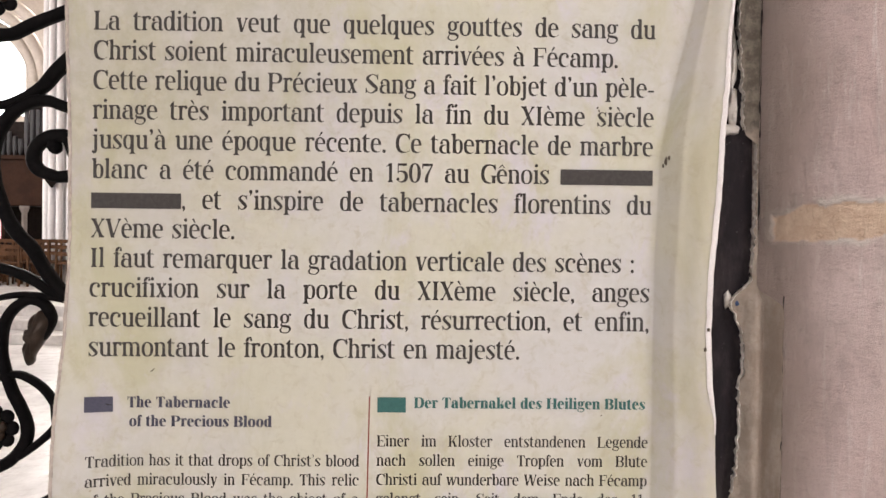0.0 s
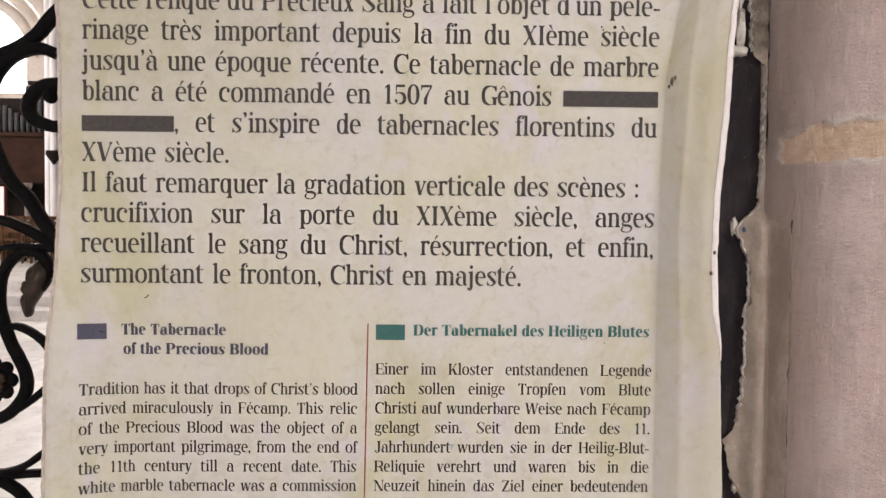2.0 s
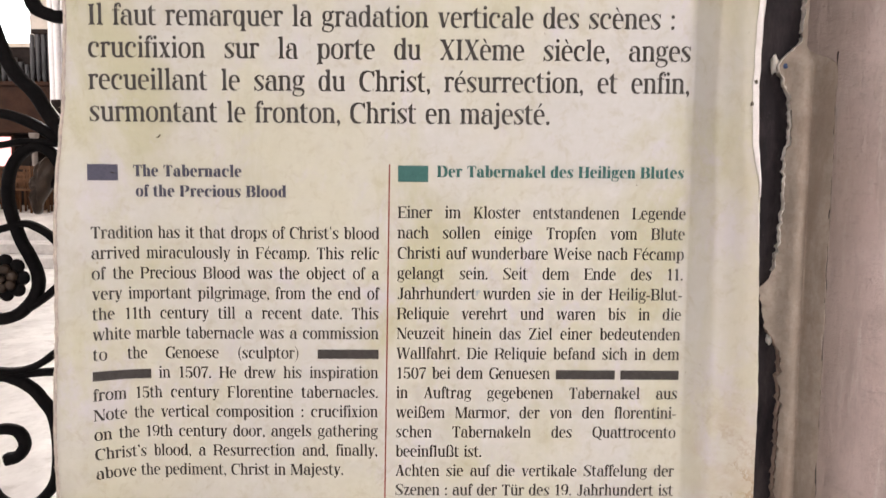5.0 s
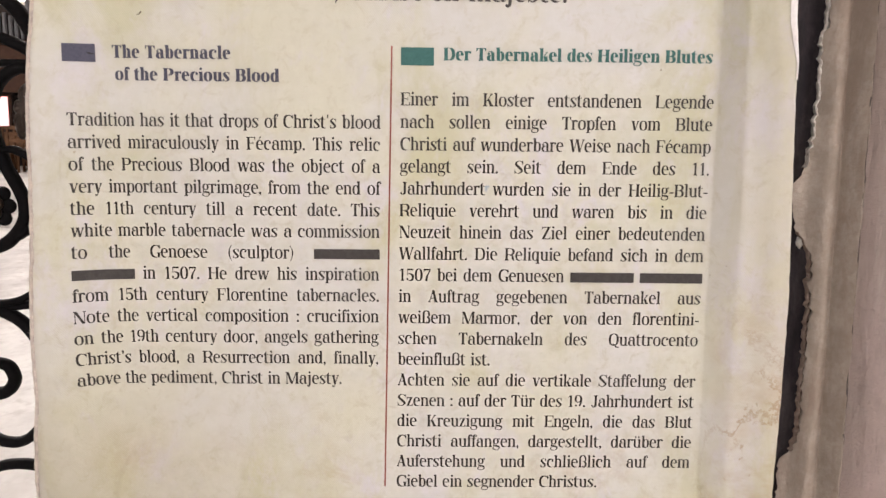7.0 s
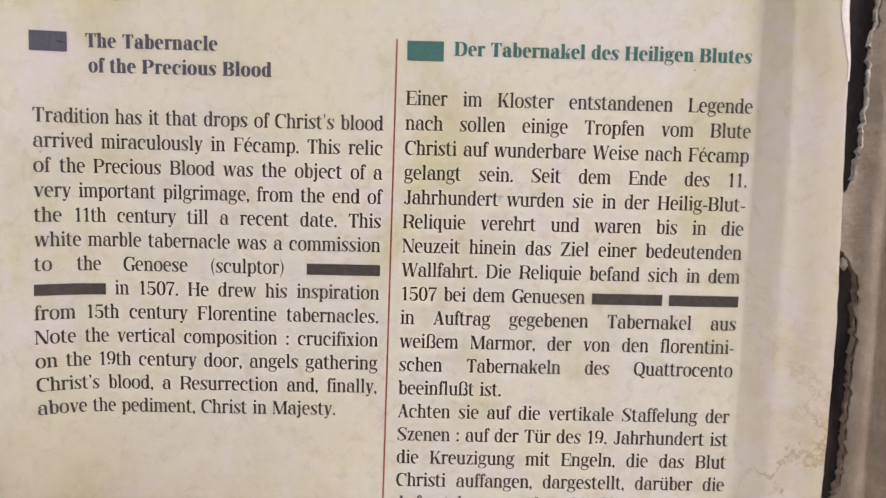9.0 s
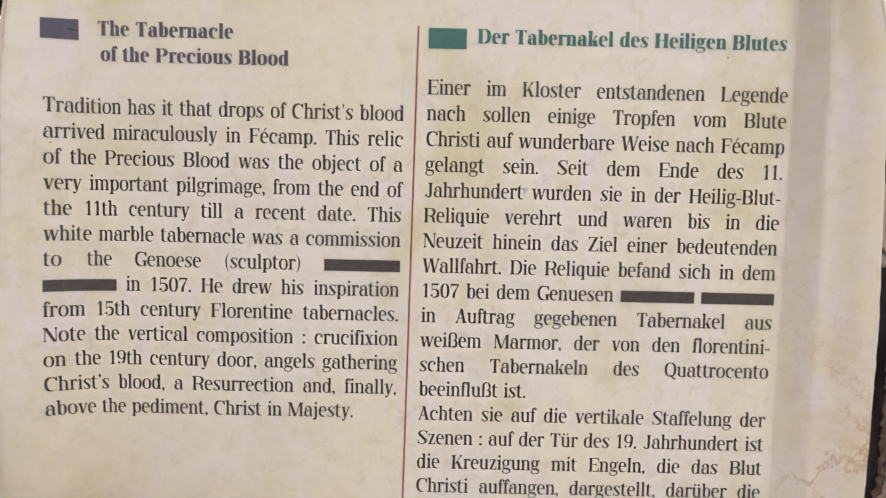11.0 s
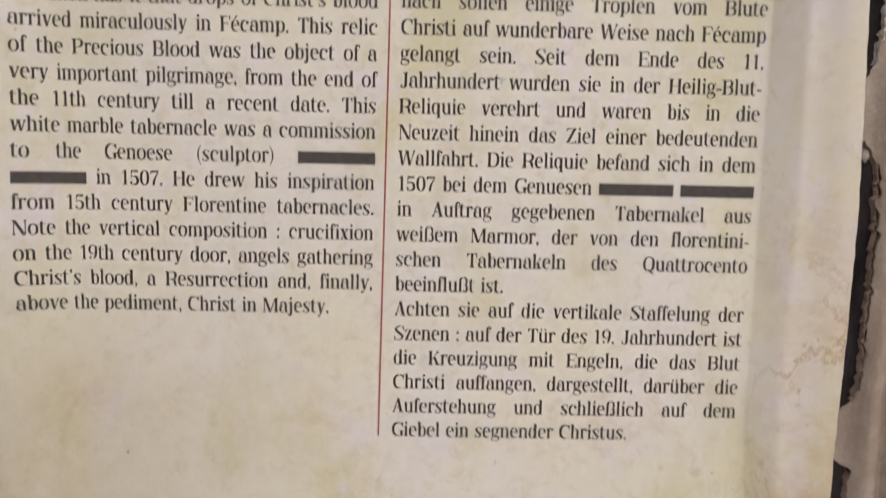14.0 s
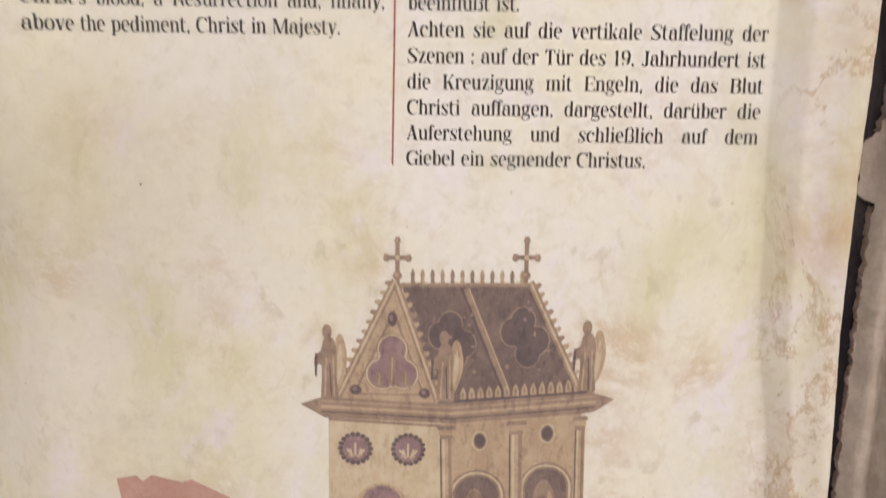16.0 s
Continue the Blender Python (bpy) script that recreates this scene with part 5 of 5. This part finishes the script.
for x, r, z in ((0.0455, 0.0165, 0.893), (0.0850, 0.0155, 0.899)):
    inked(arched(x, 0.853, z, r, 0.0005), BRONZE)
    inked(arched(x, 0.853, z, r * 0.92, 0.0006), PALE)
    inked(arched(x, 0.853, z, r * 0.84, 0.00065), BRONZE)
    inked(arched(x, 0.853, z, r * 0.76, 0.0007), SLATE)
    inked(rounded([(x - 0.0085, 0.856), (x + 0.0070, 0.856), (x + 0.0060, z - 0.010), (x + 0.0010, z + 0.004), (x - 0.0050, z + 0.002), (x - 0.0080, z - 0.012)], 0.0008), BRONZE)
    inked(rounded([(x + 0.0004, 0.858), (x + 0.0040, 0.860), (x + 0.0044, z - 0.010), (x + 0.0016, z - 0.002), (x + 0.0008, z - 0.014)], 0.0009), GOLD)
    inked(band((x - 0.0040, 0.858), (x - 0.0034, z - 0.006), 0.0012, 0.0009), DEEP)
for x, z in ((0.0465, 0.927), (0.0845, 0.932)):
    inked(disc(x, z, 0.0046, 0.0060, 0.0005, 14), PALE)
    inked(disc(x, z, 0.0038, 0.0051, 0.0006, 14), BRONZE)
    inked(disc(x, z, 0.0030, 0.0042, 0.0007, 14), DEEP)
for x, w, top in ((0.0275, 0.0068, 0.9365), (0.0670, 0.0076, 0.9400), (0.1030, 0.0054, 0.9430)):
    inked(band((x + 0.002, 0.852), (x, top), w, 0.0008), GOLD)
    inked(band((x + 0.002 + w * 0.28, 0.852), (x + w * 0.28, top - 0.008), w * 0.28, 0.0009), BRONZE)
    inked(band((x + 0.002 - w * 0.22, 0.852), (x - w * 0.22, top - 0.008), w * 0.18, 0.0009), PALE)
    inked(band((x + 0.002 - w * 0.48, 0.852), (x - w * 0.48, top - 0.006), w * 0.12, 0.0009), DEEP)
    for u, k in ((0.0, 0.75), (0.0030, 0.62), (0.0058, 0.52)):
        inked(band((x - w * k, top - 0.002 - u), (x + w * k, top - 0.0016 - u), 0.0024, 0.0010 + u * 0.01), BRONZE if u != 0.0030 else GOLD)
part("printed_map", sheet([(-0.166, 0.896), (-0.153, 0.899), (-0.149, 0.8955), (-0.143, 0.900), (-0.125, 0.897), (-0.119, 0.899), (-0.097, 0.889), (-0.086, 0.872), (-0.100, 0.852), (-0.155, 0.850), (-0.162, 0.874)], 0.0004), CLAY, panel, "faded brick-red printed shape")


# ---- flecks and small tears on the canvas ----
def fleck(x, z, w, h, turn, lift=0.0006):
    bm = bmesh.new()
    pts = []
    for k in range(9):
        a = 2 * math.pi * k / 9
        r = 1 + 0.45 * fbm(x * 900 + math.cos(a), math.sin(a), z * 700, 2)
        px, pz = w * r * math.cos(a), h * r * math.sin(a)
        pts.append((x + px * math.cos(turn) - pz * math.sin(turn), z + px * math.sin(turn) + pz * math.cos(turn)))
    f = bm.faces.new([bm.verts.new(on_canvas(p, q, lift)) for p, q in pts])
    top = bmesh.ops.extrude_face_region(bm, geom=[f])
    for v in top["geom"]:
        if isinstance(v, bmesh.types.BMVert):
            v.co.y -= 0.0005
    bmesh.ops.recalc_face_normals(bm, faces=bm.faces[:])
    part("fleck", bm, GRIME, panel, "dark fleck of dirt on the canvas")


GRIME = plain("dark_dirt", (0.09, 0.075, 0.055), (0.16, 0.13, 0.10), 300, 0.8, 0.3)
for x, z, w, h, turn in ((0.1535, 1.5515, 0.0008, 0.0006, 0.4), (0.1545, 1.5495, 0.0004, 0.0009, 0.1),
                        (-0.1450, 1.3708, 0.0011, 0.0003, 0.9), (-0.1464, 1.3696, 0.0010, 0.0003, 0.0), (0.0900, 1.6090, 0.0005, 0.0004, 0.0), (0.1590, 1.3415, 0.0006, 0.0003, 0.6), (0.1860, 1.6030, 0.0006, 0.0005, 0.0),
                        (-0.1380, 1.0700, 0.0006, 0.0006, 0.0)):
    fleck(x, z, w, h, turn)
for z, k, w, h in ((1.5155, -22, 0.0014, 0.0030), (1.5175, -21, 0.0011, 0.0016), (1.5125, -23, 0.0011, 0.0014)):
    x, y = canvas_row(z)[k]
    part("fleck", lump(x, y, z, w, 0.0006, h, 4.0 + k), GRIME, panel, "dark fleck of dirt on the canvas", True)
for z, dx in ((1.404, 0.0012), (1.391, -0.0012)):
    x, y = canvas_row(z)[-1]
    part("fleck", lump(x + dx, y - 0.001, z, 0.0010, 0.0008, 0.0013, 2.0 + dx * 900), GRIME, panel, "dark fleck of dirt on the canvas", True)


SMEAR = plain("pale_blue_smear", (0.36, 0.42, 0.46), (0.44, 0.47, 0.48), 300, 0.7, 0.1)
part("fleck", disc(0.0572, ZG - 4 * SMALL + 0.0040, 0.0009, 0.0022, 0.0005, 10, 0.2), SMEAR, panel, "faint pale blue smear")
part("fleck", disc(0.0585, ZG - 4 * SMALL + 0.0052, 0.0010, 0.0008, 0.0005, 10, 0.2), SMEAR, panel, "faint pale blue smear")

# ---- the wrought-iron grille ----
grille = thing("iron_grille", "black wrought-iron grille of scrolls with gilded leaves", "grille")
GY = 0.52
BARS = [
    (((-0.556, 1.715), (-0.520, 1.719), (-0.498, 1.722), (-0.476, 1.733), (-0.442, 1.747), (-0.370, 1.773), (-0.277, 1.763)), 0.016, 0.015),
    (((-0.332, 1.717), (-0.397, 1.710), (-0.438, 1.680), (-0.459, 1.656), (-0.478, 1.642), (-0.500, 1.632), (-0.519, 1.629), (-0.556, 1.633)), 0.022, 0.009),
    (((-0.332, 1.587), (-0.388, 1.613), (-0.436, 1.629), (-0.454, 1.635), (-0.476, 1.632), (-0.498, 1.619), (-0.514, 1.597), (-0.523, 1.568), (-0.521, 1.528), (-0.506, 1.486), (-0.491, 1.462), (-0.472, 1.443), (-0.452, 1.411), (-0.427, 1.384), (-0.370, 1.364)), 0.014, 0.017),
    (((-0.418, 1.566), (-0.427, 1.587), (-0.440, 1.590), (-0.455, 1.587), (-0.468, 1.576), (-0.473, 1.561), (-0.467, 1.547), (-0.453, 1.540), (-0.433, 1.537), (-0.388, 1.550), (-0.332, 1.587)), 0.018, 0.014),
    (((-0.556, 1.423), (-0.518, 1.418), (-0.494, 1.412), (-0.469, 1.401), (-0.437, 1.383), (-0.388, 1.373)), 0.011, 0.014),
    (((-0.556, 1.375), (-0.517, 1.378), (-0.494, 1.382), (-0.469, 1.382), (-0.436, 1.378), (-0.370, 1.364)), 0.008, 0.009),
    (((-0.467, 1.319), (-0.454, 1.335), (-0.447, 1.354), (-0.457, 1.371), (-0.474, 1.376), (-0.490, 1.369), (-0.503, 1.354), (-0.510, 1.332), (-0.510, 1.301), (-0.498, 1.260), (-0.487, 1.238), (-0.478, 1.216), (-0.478, 1.195), (-0.489, 1.176), (-0.507, 1.161), (-0.532, 1.156), (-0.556, 1.168)), 0.012, 0.015),
    (((-0.556, 1.261), (-0.517, 1.273), (-0.493, 1.279), (-0.474, 1.273), (-0.456, 1.260), (-0.442, 1.241), (-0.435, 1.224), (-0.445, 1.206), (-0.467, 1.186), (-0.488, 1.171)), 0.009, 0.009),
    (((-0.574, 1.094), (-0.537, 1.088), (-0.513, 1.087), (-0.488, 1.093), (-0.463, 1.109), (-0.435, 1.140), (-0.442, 1.241)), 0.008, 0.010),
    (((-0.593, 1.077), (-0.537, 1.080), (-0.508, 1.082), (-0.466, 1.086), (-0.370, 1.089), (-0.277, 1.094)), 0.010, 0.009),
    (((-0.593, 1.071), (-0.537, 1.081), (-0.513, 1.077), (-0.491, 1.065), (-0.477, 1.049), (-0.465, 1.029), (-0.460, 0.992), (-0.464, 0.945), (-0.481, 0.919), (-0.504, 0.906), (-0.532, 0.911), (-0.548, 0.929), (-0.560, 0.973)), 0.014, 0.012),
    (((-0.574, 0.987), (-0.558, 0.999), (-0.541, 1.008), (-0.524, 1.010), (-0.510, 1.005), (-0.504, 0.989), (-0.513, 0.974), (-0.529, 0.969)), 0.011, 0.015),
    (((-0.556, 0.862), (-0.518, 0.875), (-0.472, 0.871), (-0.416, 0.843), (-0.332, 0.843)), 0.012, 0.012),
]
for points, w0, w1 in BARS:
    part("scroll", strap(bmesh.new(), points, w0, w1, GY + 0.004 * (rnd.random() - 0.5), 0.016), IRON, grille, "", True)
part("stile", boxed(-0.33, -0.29, GY - 0.012, GY + 0.012, 0.0, 2.4, bevel=0.003), IRON, grille)
part("stile", boxed(-1.30, -1.26, GY - 0.012, GY + 0.012, 0.0, 2.4, bevel=0.003), IRON, grille)
for z in (0.30, 2.20):
    part("rail", boxed(-1.28, -0.30, GY - 0.010, GY + 0.010, z - 0.016, z + 0.016, bevel=0.003), IRON, grille)
for x in (-0.60, -0.88):
    part("upright", boxed(x - 0.045, x - 0.033, GY + 0.012, GY + 0.024, 0.30, 2.20, bevel=0.002), IRON, grille)


def lobed_leaf():
    """A folded leaf with three lobes on one side, domed and veined, closed at the back."""
    ctrl = [(-0.465, 1.325), (-0.460, 1.340), (-0.462, 1.354), (-0.470, 1.358), (-0.477, 1.354), (-0.482, 1.347), (-0.481, 1.337), (-0.488, 1.333), (-0.489, 1.325), (-0.486, 1.316), (-0.489, 1.310), (-0.489, 1.299), (-0.483, 1.290), (-0.478, 1.296), (-0.475, 1.307)]
    ring = catmull(ctrl + ctrl[:1], 4)[:-1]
    ring = [Vector((-0.4820 + (p.x + 0.4900) * 1.2, 1.3275 + (p.y - 1.3245) * 1.06)) for p in ring]
    mid = sum(ring, Vector((0, 0))) / len(ring)
    bm = bmesh.new()
    rows = []
    for k, (s, y) in enumerate(((1.0, 0.004), (1.0, -0.002), (0.86, -0.008), (0.55, -0.013), (0.22, -0.012))):
        rows.append([bm.verts.new((mid.x + (p.x - mid.x) * s, GY - 0.004 + y + 0.002 * math.sin(i * 0.9) * s, mid.y + (p.y - mid.y) * s)) for i, p in enumerate(ring)])
    n = len(ring)
    for a, b in zip(rows, rows[1:]):
        for k in range(n):
            bm.faces.new((a[k], a[(k + 1) % n], b[(k + 1) % n], b[k]))
    bm.faces.new(rows[-1])
    bm.faces.new(rows[0][::-1])
    bmesh.ops.recalc_face_normals(bm, faces=bm.faces[:])
    return bm


part("leaf", lobed_leaf(), GILT, grille, "dull gilded iron leaf", True)


def dome(cx, cz, r, y, depth, squash=1.0, turn=0.0):
    bm = bmesh.new()
    bmesh.ops.create_uvsphere(bm, u_segments=16, v_segments=10, radius=1.0)
    for v in bm.verts:
        x, z = v.co.x * r * squash, v.co.z * r
        v.co = Vector((cx + x * math.cos(turn) - z * math.sin(turn), y + v.co.y * depth, cz + x * math.sin(turn) + z * math.cos(turn)))
    return bm


def rosette(cx, cz):
    back = part("rosette_plate", dome(cx, cz, 0.024, GY - 0.006, 0.007), IRON, grille, "", True)
    for k in range(8):
        a = 2 * math.pi * k / 8
        part("outer_petal", dome(cx + 0.021 * math.cos(a), cz + 0.021 * math.sin(a), 0.0095, GY - 0.008, 0.006), IRON, back, "", True)
    for k in range(6):
        a = 2 * math.pi * k / 6 + 0.3
        part("petal", dome(cx + 0.0115 * math.cos(a), cz + 0.0115 * math.sin(a), 0.0072, GY - 0.015, 0.006), GILT, back, "dull gilded petal", True)
    part("boss", dome(cx, cz, 0.005, GY - 0.020, 0.005), GILT, back, "dull gilded boss", True)


part("scroll_tip", dome(-0.445, 1.576, 0.0105, GY, 0.010, 0.9, 0.6), IRON, grille, "", True)
rosette(-0.515, 1.210)
rosette(-0.515, 1.773)

# ---- the choir beyond the grille ----
white_pillar = thing("stone_pillar", "whitened clustered stone pillar with fluted shafts", "pillar")
part("core", lathe(bmesh.new(), -8.05, 18.3, ((0.52, 0.0), (0.52, 0.5), (0.42, 0.62), (0.42, 10.9)), 28), WHITEWASH, white_pillar, "", True)
for k in range(9):
    a = math.pi * (0.95 + k * 0.135)
    part("colonnette", lathe(bmesh.new(), -8.05 + 0.50 * math.cos(a), 18.3 + 0.50 * math.sin(a), ((0.13, 0.0), (0.13, 0.35), (0.075, 0.45), (0.075, 10.9)), 14), WHITEWASH, white_pillar, "", True)
part("bracket", lathe(bmesh.new(), -8.18, 17.66, ((0.02, 2.52), (0.12, 2.66), (0.17, 2.74), (0.17, 2.82)), 18), CASE, white_pillar, "dark carved bracket", True)

PINE_PALE = plain("grey_pale_post", (0.24, 0.21, 0.19), (0.19, 0.165, 0.15), 6.0, 0.8, 0.2, spec=0.1)
organ = thing("organ_case", "dark wooden organ case with grey metal pipes", "organ")
part("cabinet", boxed(-11.2, -8.78, 19.0, 20.0, 2.15, 4.15, bevel=0.02), CASE, organ)
part("cornice", boxed(-9.35, -8.74, 18.92, 19.4, 4.45, 4.55, bevel=0.02), CASE, organ)
part("tower", boxed(-9.32, -8.78, 19.0, 19.6, 4.1, 4.46, bevel=0.01), CASE, organ)
for k in range(17):
    x = -11.1 + 0.135 * k
    top = 4.42 if k > 12 else 3.85 + 0.12 * math.sin(k * 0.9)
    part("pipe", lathe(bmesh.new(), x, 18.93, ((0.015, 3.30), (0.05, 3.42), (0.05, top - 0.02), (0.045, top)), 12), TIN, organ, "grey metal organ pipe", True)
part("gallery_front", boxed(-11.4, -8.76, 18.70, 18.85, 2.15, 3.25, bevel=0.02), OAK, organ, "dark red-brown panelled gallery front")
part("gallery_rail", boxed(-11.4, -8.72, 18.62, 18.90, 3.22, 3.32, bevel=0.02), OAK, organ)
for k in range(2):
    x = -10.9 + 1.62 * k
    part("pale_post", lathe(bmesh.new(), x, 18.72, ((0.10, 0.0), (0.10, 0.2), (0.065, 0.3), (0.06, 1.98), (0.11, 2.08), (0.11, 2.15)), 16), PINE_PALE, organ, "pale turned gallery post", True)
part("back_panel", boxed(-11.4, -8.78, 19.6, 19.7, 0.0, 2.15, bevel=0.01), CASE, organ, "dark wall panel under the gallery")

lamp = thing("sanctuary_light", "small pinkish lit panel beneath the gallery", "light")
part("frame", boxed(-10.40, -9.84, 18.88, 18.94, 1.30, 2.12, bevel=0.01), OAK, lamp)
part("glass", boxed(-10.34, -9.90, 18.85, 18.879, 1.36, 2.06), ROSE, lamp, "glowing pinkish-white glass")


def chair(x, y, turn, material):
    root = thing("prayer_chair", "honey-coloured wooden church chair with a slatted back", "chair", "chairs in the choir")
    for dx in (-0.2, 0.2):
        part("leg", boxed(dx - 0.02, dx + 0.02, -0.2, -0.16, 0, 0.45, bevel=0.004), material, root)
        part("back_post", boxed(dx - 0.02, dx + 0.02, 0.17, 0.21, 0, 0.95, bevel=0.004), material, root)
    part("seat", boxed(-0.22, 0.22, -0.22, 0.2, 0.45, 0.485, bevel=0.008), material, root)
    for z in (0.62, 0.76, 0.88):
        part("back_slat", boxed(-0.18, 0.18, 0.18, 0.20, z, z + 0.07, bevel=0.004), material, root)
    root.matrix_world = pose(x, y, 0.43, 0, 0, turn)
    return root


first = chair(-9.6, 17.0, 170, PINE)
for i in range(3):
    for j in range(7):
        if (i, j) != (0, 0):
            copy_thing(first, pose(-10.6 + j * 0.58 + 0.1 * i, 16.2 + i * 0.75, 0.43, 0, 0, 170 + rnd.uniform(-12, 12)))

stall = thing("low_bench", "honey-coloured wooden bench with a tall panelled back", "bench")
part("bench_back", boxed(-11.5, -8.3, 18.35, 18.42, 0.90, 1.24, bevel=0.01), PINE, stall)
part("bench_seat", boxed(-11.5, -8.3, 17.95, 18.35, 0.84, 0.90, bevel=0.01), PINE, stall)
part("bench_end", boxed(-11.54, -11.46, 17.9, 18.5, 0.43, 1.26, bevel=0.02), PINE, stall)
part("bench_end", boxed(-8.36, -8.28, 17.9, 18.5, 0.43, 1.26, bevel=0.02), PINE, stall)

tagged(slab("step", -12.0, -1.2, 10.4, 13.2, 0.0, 0.14, material=PAVING, bevel=0.015), "low pale stone step", "step")
tagged(slab("step", -11.0, -1.6, 10.9, 12.8, 0.14, 0.28, material=PAVING, bevel=0.015), "low pale stone step", "step")

tagged(slab("platform", -19.9, -0.8, 11.5, 28.4, 0.0, 0.43, material=PAVING, bevel=0.015), "raised pale stone floor of the choir", "floor")

arch = thing("vault_arch", "moulded pale stone arch before the far windows", "arch")
for k, (r, y) in enumerate(((1.75, 22.4), (2.1, 22.2), (2.5, 22.0))):
    bm = bmesh.new()
    pts = [(-12.5 + r * math.cos(a), 5.6 + r * math.sin(a)) for a in (math.pi * i / 24 for i in range(25))]
    strap(bm, pts, 0.30, 0.30, y, 0.5)
    part("moulding", bm, ASHLAR, arch, "", True)
for x in (-14.65, -10.35):
    part("respond", boxed(x - 0.42, x + 0.42, 21.8, 22.6, 0.0, 5.62, bevel=0.03), ASHLAR, arch)
